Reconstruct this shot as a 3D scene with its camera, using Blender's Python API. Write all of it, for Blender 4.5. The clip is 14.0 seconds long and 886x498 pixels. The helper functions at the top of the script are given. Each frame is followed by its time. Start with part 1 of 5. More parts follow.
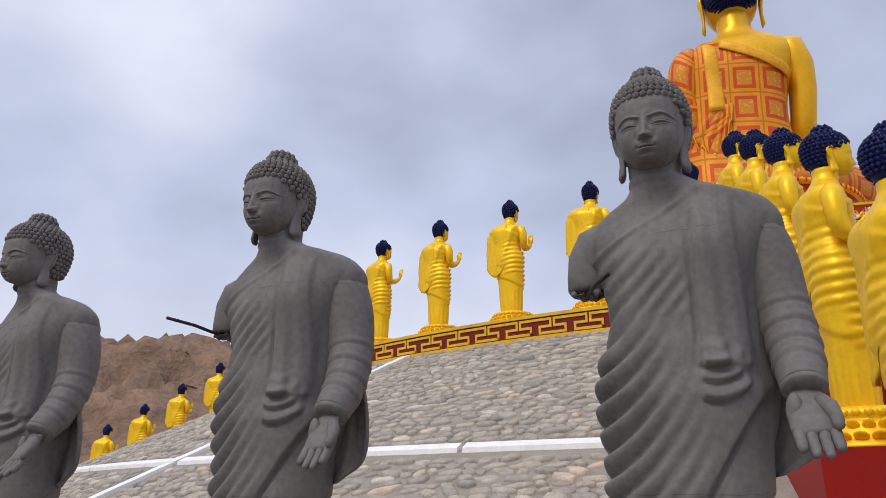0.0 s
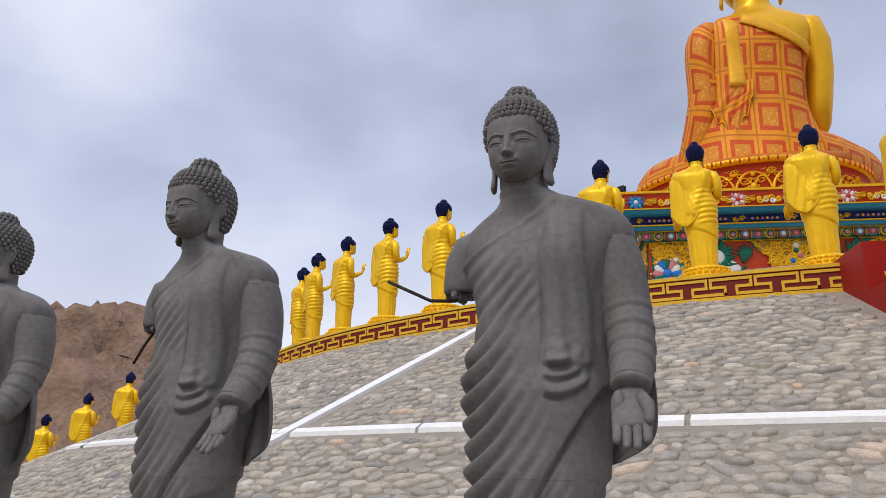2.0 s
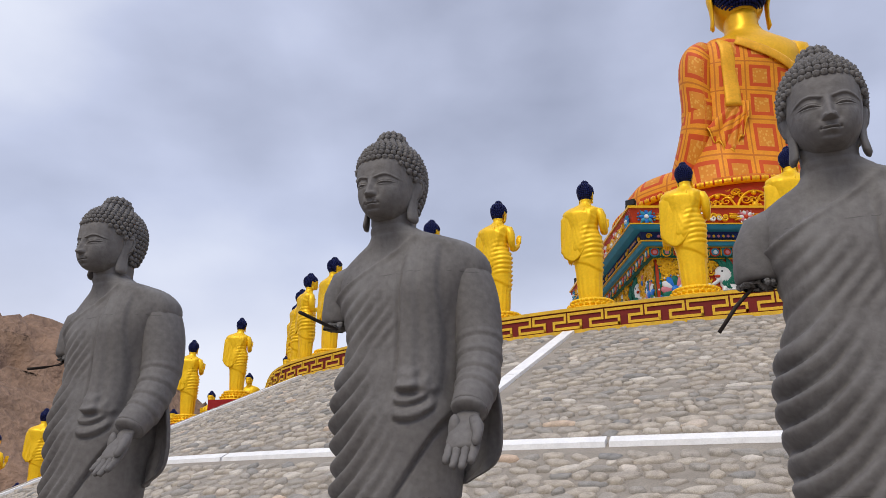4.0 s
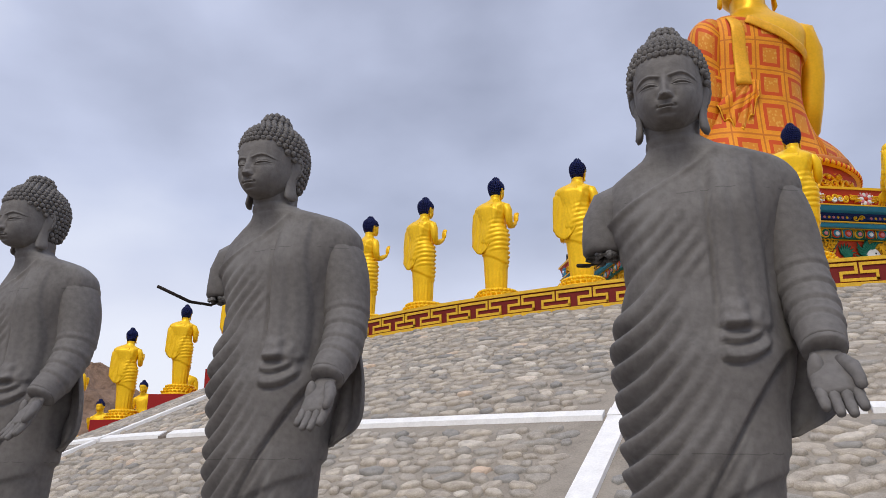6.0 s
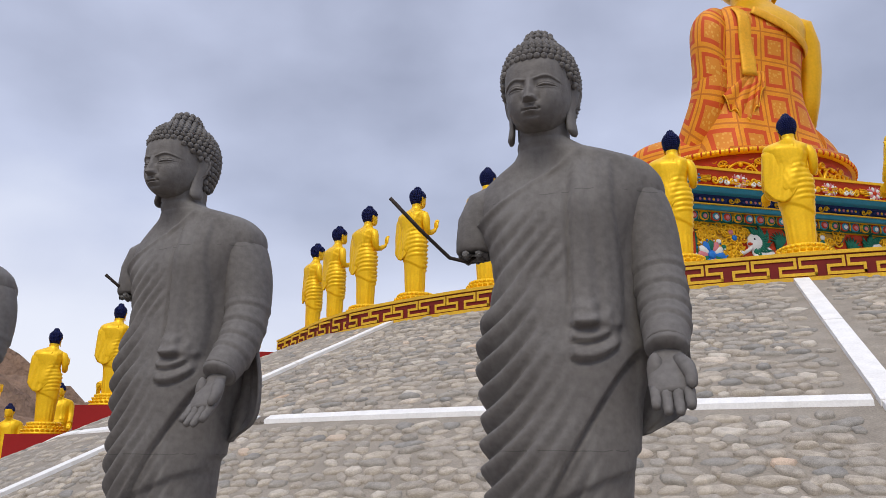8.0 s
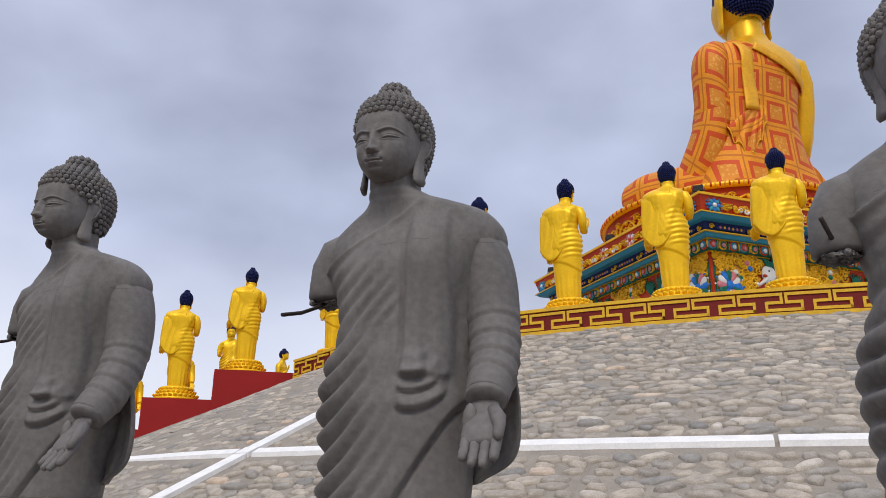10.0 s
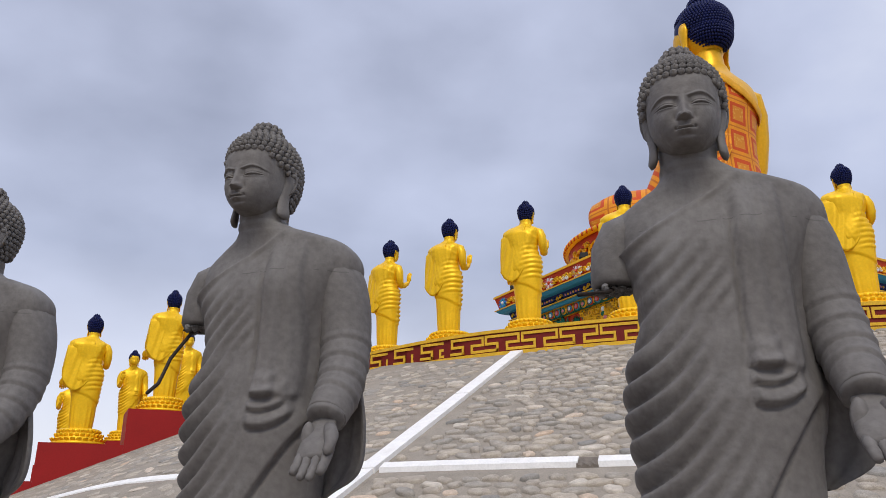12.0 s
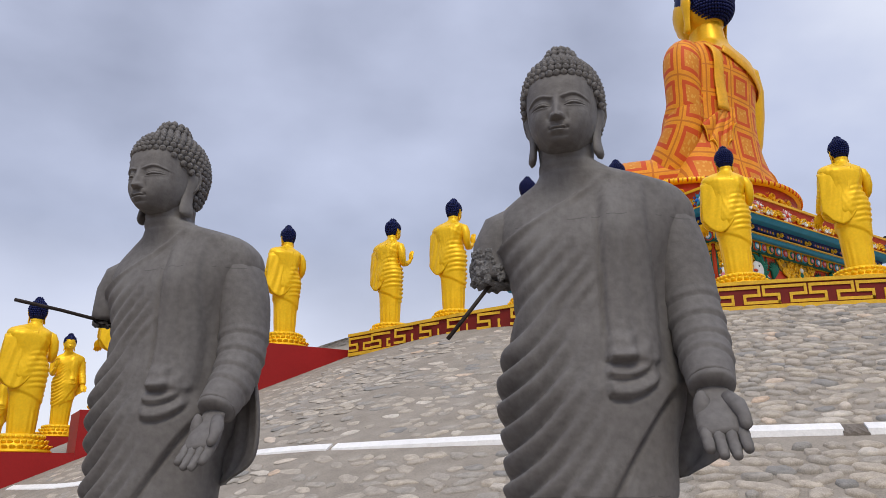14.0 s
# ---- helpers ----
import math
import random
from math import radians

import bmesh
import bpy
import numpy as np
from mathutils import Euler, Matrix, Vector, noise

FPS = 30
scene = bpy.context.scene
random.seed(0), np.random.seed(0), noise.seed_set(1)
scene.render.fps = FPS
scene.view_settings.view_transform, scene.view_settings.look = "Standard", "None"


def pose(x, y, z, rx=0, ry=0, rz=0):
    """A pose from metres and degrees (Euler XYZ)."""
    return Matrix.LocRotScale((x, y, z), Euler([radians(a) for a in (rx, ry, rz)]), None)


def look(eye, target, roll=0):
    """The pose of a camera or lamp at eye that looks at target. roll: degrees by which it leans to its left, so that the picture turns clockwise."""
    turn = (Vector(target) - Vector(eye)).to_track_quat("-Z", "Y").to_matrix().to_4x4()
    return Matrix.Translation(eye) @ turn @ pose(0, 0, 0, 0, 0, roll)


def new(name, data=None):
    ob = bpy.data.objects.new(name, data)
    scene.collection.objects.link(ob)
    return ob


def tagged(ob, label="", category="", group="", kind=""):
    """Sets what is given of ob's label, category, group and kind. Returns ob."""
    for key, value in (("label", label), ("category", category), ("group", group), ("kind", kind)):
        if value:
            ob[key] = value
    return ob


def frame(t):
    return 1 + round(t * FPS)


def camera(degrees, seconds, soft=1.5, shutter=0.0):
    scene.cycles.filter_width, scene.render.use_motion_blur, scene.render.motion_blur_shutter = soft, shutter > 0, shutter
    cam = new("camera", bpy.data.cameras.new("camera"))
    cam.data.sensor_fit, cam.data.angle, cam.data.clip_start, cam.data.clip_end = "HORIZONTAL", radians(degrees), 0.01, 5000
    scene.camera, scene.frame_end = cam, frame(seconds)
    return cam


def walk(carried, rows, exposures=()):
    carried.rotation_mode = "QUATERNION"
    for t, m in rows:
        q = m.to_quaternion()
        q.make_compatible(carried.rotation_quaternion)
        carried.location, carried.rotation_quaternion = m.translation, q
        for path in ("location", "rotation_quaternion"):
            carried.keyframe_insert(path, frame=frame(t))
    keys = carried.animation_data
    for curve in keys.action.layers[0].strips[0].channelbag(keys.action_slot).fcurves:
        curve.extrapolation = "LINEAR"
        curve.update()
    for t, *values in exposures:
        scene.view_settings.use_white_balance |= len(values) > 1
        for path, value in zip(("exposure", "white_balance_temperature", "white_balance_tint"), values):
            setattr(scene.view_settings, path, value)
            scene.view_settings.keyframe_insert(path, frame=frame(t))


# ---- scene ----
cam = camera(59.82, 14.0, 0.8)
PATH = [
    (0.0, 0.001, -28.255, 1.601, 107.82, 22.70, -0.25),
    (0.5, -0.698, -28.244, 1.608, 107.45, 21.98, -0.03),
    (1.0, -1.399, -28.240, 1.617, 106.97, 20.74, 0.21),
    (1.5, -2.110, -28.254, 1.626, 106.59, 19.13, 0.00),
    (2.0, -2.824, -28.168, 1.628, 106.09, 17.35, 0.07),
    (2.5, -3.519, -28.095, 1.640, 106.12, 15.71, -0.21),
    (2.7, -3.798, -28.041, 1.604, 106.17, 15.03, -0.16),
    (4.8, -6.712, -27.441, 1.621, 108.20, 7.85, 0.02),
    (5.0, -6.988, -27.324, 1.621, 107.95, 7.15, 0.18),
    (5.5, -7.680, -27.160, 1.586, 107.29, 5.81, -0.33),
    (6.0, -8.357, -26.983, 1.552, 106.27, 4.53, -0.08),
    (6.5, -9.086, -26.681, 1.567, 105.72, 3.10, 0.10),
    (7.0, -9.768, -26.511, 1.571, 105.35, 1.51, 0.32),
    (7.2, -10.035, -26.376, 1.566, 105.36, 0.79, 0.28),
    (9.3, -12.674, -24.980, 1.567, 106.79, -6.15, 0.18),
    (9.5, -12.923, -24.802, 1.607, 107.04, -6.75, 0.36),
    (10.0, -13.589, -24.495, 1.614, 107.82, -8.47, 0.41),
    (10.5, -14.208, -24.124, 1.585, 108.50, -10.58, 0.49),
    (11.0, -14.862, -23.822, 1.592, 109.04, -12.90, 0.37),
    (11.5, -15.449, -23.449, 1.581, 109.38, -15.36, 0.34),
    (12.0, -16.010, -23.056, 1.581, 109.41, -17.29, -0.12),
    (12.5, -16.594, -22.729, 1.595, 109.09, -18.85, -0.71),
    (13.0, -17.145, -22.276, 1.608, 108.63, -20.16, -1.14),
    (13.5, -17.748, -21.884, 1.620, 107.70, -21.84, -0.64),
    (14.0, -18.228, -21.330, 1.624, 107.40, -23.48, -0.60),
]
walk(cam, [(t, Matrix.Translation((x, y, z)) @ pose(0, 0, 0, rx, 0, yaw) @ pose(0, 0, 0, 0, 0, roll)) for t, x, y, z, rx, yaw, roll in PATH])

# ---- overcast sky, soft sun ----
SUN_AZ, SUN_EL = -112.0, 50.0
world = bpy.data.worlds.new("overcast_sky")
scene.world = world
world.use_nodes = True
wn, wl = world.node_tree.nodes, world.node_tree.links
wn.clear()
w_out, w_bg = wn.new("ShaderNodeOutputWorld"), wn.new("ShaderNodeBackground")
w_sky = wn.new("ShaderNodeTexSky")
w_sky.sky_type, w_sky.sun_disc = "NISHITA", False
w_sky.sun_elevation, w_sky.sun_rotation = radians(SUN_EL), radians(90 - SUN_AZ)
w_co, w_map = wn.new("ShaderNodeTexCoord"), wn.new("ShaderNodeMapping")
w_map.inputs["Scale"].default_value = (1.0, 1.0, 1.7)
w_map.inputs["Location"].default_value = (0.35, 0.1, 0.4)
w_n1, w_n2 = wn.new("ShaderNodeTexNoise"), wn.new("ShaderNodeTexNoise")
w_n1.inputs["Scale"].default_value, w_n1.inputs["Detail"].default_value, w_n1.inputs["Roughness"].default_value = 1.6, 4.0, 0.42
w_n2.inputs["Scale"].default_value, w_n2.inputs["Detail"].default_value, w_n2.inputs["Roughness"].default_value = 4.2, 5.0, 0.5
w_mixn = wn.new("ShaderNodeMath")
w_mixn.operation = "MULTIPLY_ADD"
w_mixn.inputs[1].default_value = 0.28
w_ramp = wn.new("ShaderNodeValToRGB")
cr = w_ramp.color_ramp
cr.elements[0].position, cr.elements[0].color = 0.44, (0.30, 0.325, 0.43, 1)
cr.elements[1].position, cr.elements[1].color = 0.84, (0.76, 0.79, 0.90, 1)
e = cr.elements.new(0.66)
e.color = (0.525, 0.565, 0.725, 1)
# brighter towards the horizon
w_sep = wn.new("ShaderNodeSeparateXYZ")
w_hor = wn.new("ShaderNodeMapRange")
w_hor.inputs["From Min"].default_value, w_hor.inputs["From Max"].default_value = 0.10, 0.31
w_hor.inputs["To Min"].default_value, w_hor.inputs["To Max"].default_value = 0.62, 0.0
w_glow = wn.new("ShaderNodeMix")
w_glow.data_type = "RGBA"
w_glow.inputs["B"].default_value = (0.76, 0.75, 0.82, 1)
w_mix = wn.new("ShaderNodeMix")
w_mix.data_type = "RGBA"
w_mix.inputs["Factor"].default_value = 0.02
wl.new(w_co.outputs["Generated"], w_map.inputs["Vector"])
wl.new(w_co.outputs["Generated"], w_sep.inputs[0])
wl.new(w_map.outputs[0], w_n1.inputs["Vector"])
wl.new(w_map.outputs[0], w_n2.inputs["Vector"])
wl.new(w_n2.outputs[0], w_mixn.inputs[0])
wl.new(w_n1.outputs[0], w_mixn.inputs[2])
# grey cloud bank over the west and north-west, thinner cloud to the east
def sky_node(kind, op, *ins):
    m = wn.new(kind)
    m.operation = op
    for i, v in enumerate(ins):
        if isinstance(v, (int, float, tuple)):
            m.inputs[i].default_value = v
        else:
            wl.new(v, m.inputs[i])
    return m


def cloud_bank(deg, height, inner, outer):
    v = (math.cos(radians(height)) * math.cos(radians(deg)), math.cos(radians(height)) * math.sin(radians(deg)), math.sin(radians(height)))
    dot = sky_node("ShaderNodeVectorMath", "DOT_PRODUCT", w_co.outputs["Generated"], v)
    rg = wn.new("ShaderNodeMapRange")
    rg.interpolation_type = "SMOOTHSTEP"
    rg.inputs["From Min"].default_value, rg.inputs["From Max"].default_value = math.cos(radians(outer)), math.cos(radians(inner))
    wl.new(dot.outputs["Value"], rg.inputs["Value"])
    return rg.outputs[0]


bank = sky_node("ShaderNodeMath", "MAXIMUM", cloud_bank(100, 26, 2, 17), cloud_bank(121, 20, 3, 17)).outputs[0]
dark = sky_node("ShaderNodeMath", "MULTIPLY_ADD", bank, -0.09, w_mixn.outputs[0]).outputs[0]
dark = sky_node("ShaderNodeMath", "MULTIPLY_ADD", cloud_bank(46, 30, 4, 24), 0.06, dark).outputs[0]
dark = sky_node("ShaderNodeMath", "MULTIPLY_ADD", cloud_bank(80, 30, 2, 15), -0.04, dark).outputs[0]
wl.new(dark, w_ramp.inputs[0])
wl.new(w_sep.outputs["Z"], w_hor.inputs["Value"])
wl.new(w_hor.outputs[0], w_glow.inputs["Factor"])
wl.new(w_ramp.outputs[0], w_glow.inputs["A"])
wl.new(w_glow.outputs["Result"], w_mix.inputs["A"])
wl.new(w_sky.outputs[0], w_mix.inputs["B"])
wl.new(w_mix.outputs["Result"], w_bg.inputs["Color"])
w_zen = wn.new("ShaderNodeMapRange")
w_zen.interpolation_type = "SMOOTHSTEP"
w_zen.inputs["From Min"].default_value, w_zen.inputs["From Max"].default_value = 0.55, 1.0
w_zen.inputs["To Min"].default_value, w_zen.inputs["To Max"].default_value = 1.02, 1.9
wl.new(w_sep.outputs["Z"], w_zen.inputs["Value"])
wl.new(w_zen.outputs[0], w_bg.inputs["Strength"])
wl.new(w_bg.outputs[0], w_out.inputs["Surface"])

sun = new("sun", bpy.data.lights.new("sun", "SUN"))
sun.data.energy, sun.data.angle, sun.data.color = 1.55, radians(24), (1.0, 0.91, 0.76)
sun.matrix_world = look((60 * math.cos(radians(SUN_AZ)), 60 * math.sin(radians(SUN_AZ)), 60 * math.tan(radians(SUN_EL))), (0, 0, 0))


# ---- materials ----
def material(name, colour, rough=0.7, metal=0.0, vary=0.18, scale=6.0, fine=60.0, bump=0.15, stain=None, stain_scale=1.5, stain_amount=0.5, per_piece=0.0, spec=0.25, stretch=1.0):
    """Paint or stone: base colour, variation at two scales, grain relief, optional stains, optional change from piece to piece."""
    mat = bpy.data.materials.new(name)
    mat.use_nodes = True
    n, l = mat.node_tree.nodes, mat.node_tree.links
    b = n["Principled BSDF"]
    b.inputs["Roughness"].default_value, b.inputs["Metallic"].default_value = rough, metal
    b.inputs["Specular IOR Level"].default_value = spec
    co = n.new("ShaderNodeTexCoord")
    n1, n2 = n.new("ShaderNodeTexNoise"), n.new("ShaderNodeTexNoise")
    n1.inputs["Scale"].default_value, n1.inputs["Detail"].default_value = scale, 6
    n2.inputs["Scale"].default_value, n2.inputs["Detail"].default_value = fine, 3
    l.new(co.outputs["Object"], n1.inputs["Vector"])
    l.new(co.outputs["Object"], n2.inputs["Vector"])
    add = n.new("ShaderNodeMath")
    l.new(n1.outputs[0], add.inputs[0])
    l.new(n2.outputs[0], add.inputs[1])
    rng = n.new("ShaderNodeMapRange")
    rng.inputs["From Min"].default_value, rng.inputs["From Max"].default_value = 0.65, 1.35
    rng.inputs["To Min"].default_value, rng.inputs["To Max"].default_value = 1 - vary, 1 + vary
    l.new(add.outputs[0], rng.inputs["Value"])
    mul = n.new("ShaderNodeMix")
    mul.data_type, mul.blend_type = "RGBA", "MULTIPLY"
    mul.inputs["Factor"].default_value = 1
    mul.inputs["A"].default_value = (*colour, 1)
    l.new(rng.outputs[0], mul.inputs["B"])
    last = mul.outputs["Result"]
    if stain:
        n3 = n.new("ShaderNodeTexNoise")
        n3.inputs["Scale"].default_value, n3.inputs["Detail"].default_value, n3.inputs["Roughness"].default_value = stain_scale, 8, 0.65
        mp = n.new("ShaderNodeMapping")
        mp.inputs["Scale"].default_value = (1, 1, stretch)
        l.new(co.outputs["Object"], mp.inputs["Vector"])
        l.new(mp.outputs[0], n3.inputs["Vector"])
        sr = n.new("ShaderNodeMapRange")
        sr.inputs["From Min"].default_value, sr.inputs["From Max"].default_value = 0.5, 0.72
        sr.inputs["To Max"].default_value = stain_amount
        l.new(n3.outputs[0], sr.inputs["Value"])
        m2 = n.new("ShaderNodeMix")
        m2.data_type = "RGBA"
        m2.inputs["B"].default_value = (*stain, 1)
        l.new(sr.outputs[0], m2.inputs["Factor"])
        l.new(last, m2.inputs["A"])
        last = m2.outputs["Result"]
    if per_piece:
        oi = n.new("ShaderNodeObjectInfo")
        hs = n.new("ShaderNodeHueSaturation")
        pr = n.new("ShaderNodeMapRange")
        pr.inputs["To Min"].default_value, pr.inputs["To Max"].default_value = 1 - per_piece, 1 + per_piece
        l.new(oi.outputs["Random"], pr.inputs["Value"])
        l.new(pr.outputs[0], hs.inputs["Value"])
        l.new(last, hs.inputs["Color"])
        last = hs.outputs[0]
    l.new(last, b.inputs["Base Color"])
    if bump:
        bp = n.new("ShaderNodeBump")
        bp.inputs["Strength"].default_value, bp.inputs["Distance"].default_value = bump, 0.01
        l.new(add.outputs[0], bp.inputs["Height"])
        l.new(bp.outputs[0], b.inputs["Normal"])
    return mat


def stone_material(name, island):
    """River cobbles: grey, buff and a few warm stones."""
    mat = material(name, (0.3, 0.28, 0.25), rough=0.85, vary=0.34, scale=14, fine=120, bump=0.25)
    n, l = mat.node_tree.nodes, mat.node_tree.links
    src = n.new("ShaderNodeNewGeometry").outputs["Random Per Island"] if island else n.new("ShaderNodeObjectInfo").outputs["Random"]
    ramp = n.new("ShaderNodeValToRGB")
    ramp.color_ramp.interpolation = "LINEAR"
    el = ramp.color_ramp.elements
    el[0].position, el[0].color = 0.0, (0.235, 0.224, 0.205, 1)
    el[1].position, el[1].color = 1.0, (0.50, 0.37, 0.265, 1)
    for pos, c in ((0.10, (0.305, 0.279, 0.240)), (0.5, (0.36, 0.316, 0.260)), (0.88, (0.425, 0.37, 0.298)), (0.97, (0.52, 0.47, 0.40))):
        e = el.new(pos)
        e.color = (*c, 1)
    l.new(src, ramp.inputs[0])
    mul = next(x for x in n if x.bl_idname == "ShaderNodeMix")
    l.new(ramp.outputs[0], mul.inputs["A"])
    return mat


M_GREY = material("grey_statue_paint", (0.147, 0.1375, 0.1305), rough=0.66, vary=0.22, scale=3.0, fine=45, bump=0.22, stain=(0.245, 0.238, 0.228), stain_scale=7.0, stain_amount=0.65, stretch=0.22)


def mould_seams(mat, heights):
    """Thin wavering joints of the cast at the given heights."""
    n, l = mat.node_tree.nodes, mat.node_tree.links
    co, sep, nz = n.new("ShaderNodeTexCoord"), n.new("ShaderNodeSeparateXYZ"), n.new("ShaderNodeTexNoise")
    nz.inputs["Scale"].default_value = 9.0
    l.new(co.outputs["Object"], sep.inputs[0])
    l.new(co.outputs["Object"], nz.inputs["Vector"])

    def op(kind, a, b):
        m = n.new("ShaderNodeMath")
        m.operation = kind
        for i, v in enumerate((a, b)):
            if isinstance(v, (int, float)):
                m.inputs[i].default_value = v
            else:
                l.new(v, m.inputs[i])
        return m.outputs[0]

    level = op("ADD", sep.outputs["Z"], op("MULTIPLY", nz.outputs[0], 0.03))
    mask = None
    for h in heights:
        one = op("LESS_THAN", op("ABSOLUTE", op("SUBTRACT", level, h + 0.015), 0.0), 0.0016)
        mask = one if mask is None else op("MAXIMUM", mask, one)
    mask = op("MULTIPLY", mask, op("GREATER_THAN", nz.outputs[0], 0.53))
    b = n["Principled BSDF"]
    mix = n.new("ShaderNodeMix")
    mix.data_type = "RGBA"
    mix.inputs["B"].default_value = (0.07, 0.066, 0.062, 1)
    l.new(op("MULTIPLY", mask, 0.5), mix.inputs["Factor"])
    l.new(b.inputs["Base Color"].links[0].from_socket, mix.inputs["A"])
    l.new(mix.outputs["Result"], b.inputs["Base Color"])


mould_seams(M_GREY, (1.395, 0.62))
M_BREAK = material("broken_concrete", (0.17, 0.165, 0.16), rough=0.95, vary=0.4, scale=30, fine=120, bump=0.8)
M_BROKEN_KERB = material("worn_kerb_concrete", (0.17, 0.145, 0.12), rough=0.95, vary=0.35, scale=14, fine=90, bump=0.6)
M_RUST = material("rusty_iron", (0.045, 0.035, 0.03), rough=0.7, metal=0.4, vary=0.4, scale=20)
M_GOLD = material("gold_paint", (0.88, 0.53, 0.010), rough=0.43, metal=0.3, vary=0.09, scale=4, fine=30, bump=0.05, stain=(0.78, 0.40, 0.004), stain_scale=5, stain_amount=0.35, spec=0.3)
M_OLDGOLD = material("old_gold_paint", (0.82, 0.44, 0.012), rough=0.38, metal=0.4, vary=0.1, scale=1.2, fine=12, bump=0.05, stain=(0.66, 0.30, 0.008), stain_scale=1.1, stain_amount=0.4, spec=0.3)
M_HAIR = material("navy_hair_paint", (0.006, 0.011, 0.075), rough=0.5, vary=0.2, scale=10, bump=0.1, spec=0.2)
M_MORTAR = material("mortar", (0.285, 0.25, 0.205), rough=0.95, vary=0.25, scale=5, fine=70, bump=0.6, stain=(0.34, 0.305, 0.26), stain_scale=1.2, stain_amount=0.5)
M_STONE_ONE = stone_material("cobble", False)
M_STONES = stone_material("cobbles", True)
M_WHITE = material("white_kerb_paint", (0.80, 0.785, 0.76), rough=0.75, vary=0.1, scale=8, fine=60, bump=0.3, stain=(0.55, 0.52, 0.48), stain_scale=6, stain_amount=0.3)
M_RED = material("red_wall_paint", (0.31, 0.011, 0.010), rough=0.55, vary=0.12, scale=2, fine=40, bump=0.08)
M_MAROON = material("maroon_paint", (0.17, 0.012, 0.008), rough=0.6, vary=0.2, scale=6, bump=0.1)
M_YELLOW = material("yellow_trim_paint", (0.74, 0.44, 0.03), rough=0.55, vary=0.2, scale=7, fine=50, bump=0.15, stain=(0.42, 0.25, 0.05), stain_scale=4, stain_amount=0.5)
M_VERMILION = material("vermilion_paint", (0.52, 0.05, 0.012), rough=0.55, vary=0.12, scale=3, bump=0.08)
M_TEAL = material("teal_paint", (0.035, 0.27, 0.38), rough=0.5, vary=0.15, scale=3, bump=0.08)
M_NAVY = material("navy_band_paint", (0.012, 0.025, 0.12), rough=0.5, vary=0.2, scale=4, bump=0.08)
M_BLUE = material("blue_paint", (0.02, 0.17, 0.55), rough=0.4, vary=0.15, scale=6, bump=0.05)
M_GREEN = material("green_paint", (0.01, 0.14, 0.085), rough=0.5, vary=0.2, scale=6, bump=0.05)
M_PINK = material("pink_paint", (0.62, 0.20, 0.22), rough=0.5, vary=0.15, scale=6, bump=0.05)
M_CREAM = material("white_relief_paint", (0.74, 0.73, 0.68), rough=0.55, vary=0.1, scale=6, bump=0.05)
M_OCHRE = material("ochre_ground_paint", (0.50, 0.27, 0.03), rough=0.6, vary=0.25, scale=8, fine=40, bump=0.1)
M_YELLOWROBE = material("gilt_hem", (0.80, 0.40, 0.025), rough=0.5, metal=0.2, vary=0.14, scale=3, fine=14, bump=0.2)
M_ROCK = material("brown_rock", (0.235, 0.15, 0.10), rough=0.95, vary=0.35, scale=0.12, fine=1.2, bump=1.0, stain=(0.12, 0.075, 0.055), stain_scale=0.25, stain_amount=0.7)
M_ROCK.node_tree.nodes["Bump"].inputs["Distance"].default_value = 0.6
M_EARTH = material("dry_earth", (0.20, 0.16, 0.12), rough=0.95, vary=0.25, scale=0.4, fine=8, bump=0.5)
M_FLOOR = material("platform_concrete", (0.33, 0.31, 0.29), rough=0.9, vary=0.2, scale=2, bump=0.3)
M_DARK = material("black_metal", (0.02, 0.02, 0.022), rough=0.5, vary=0.2, scale=10)


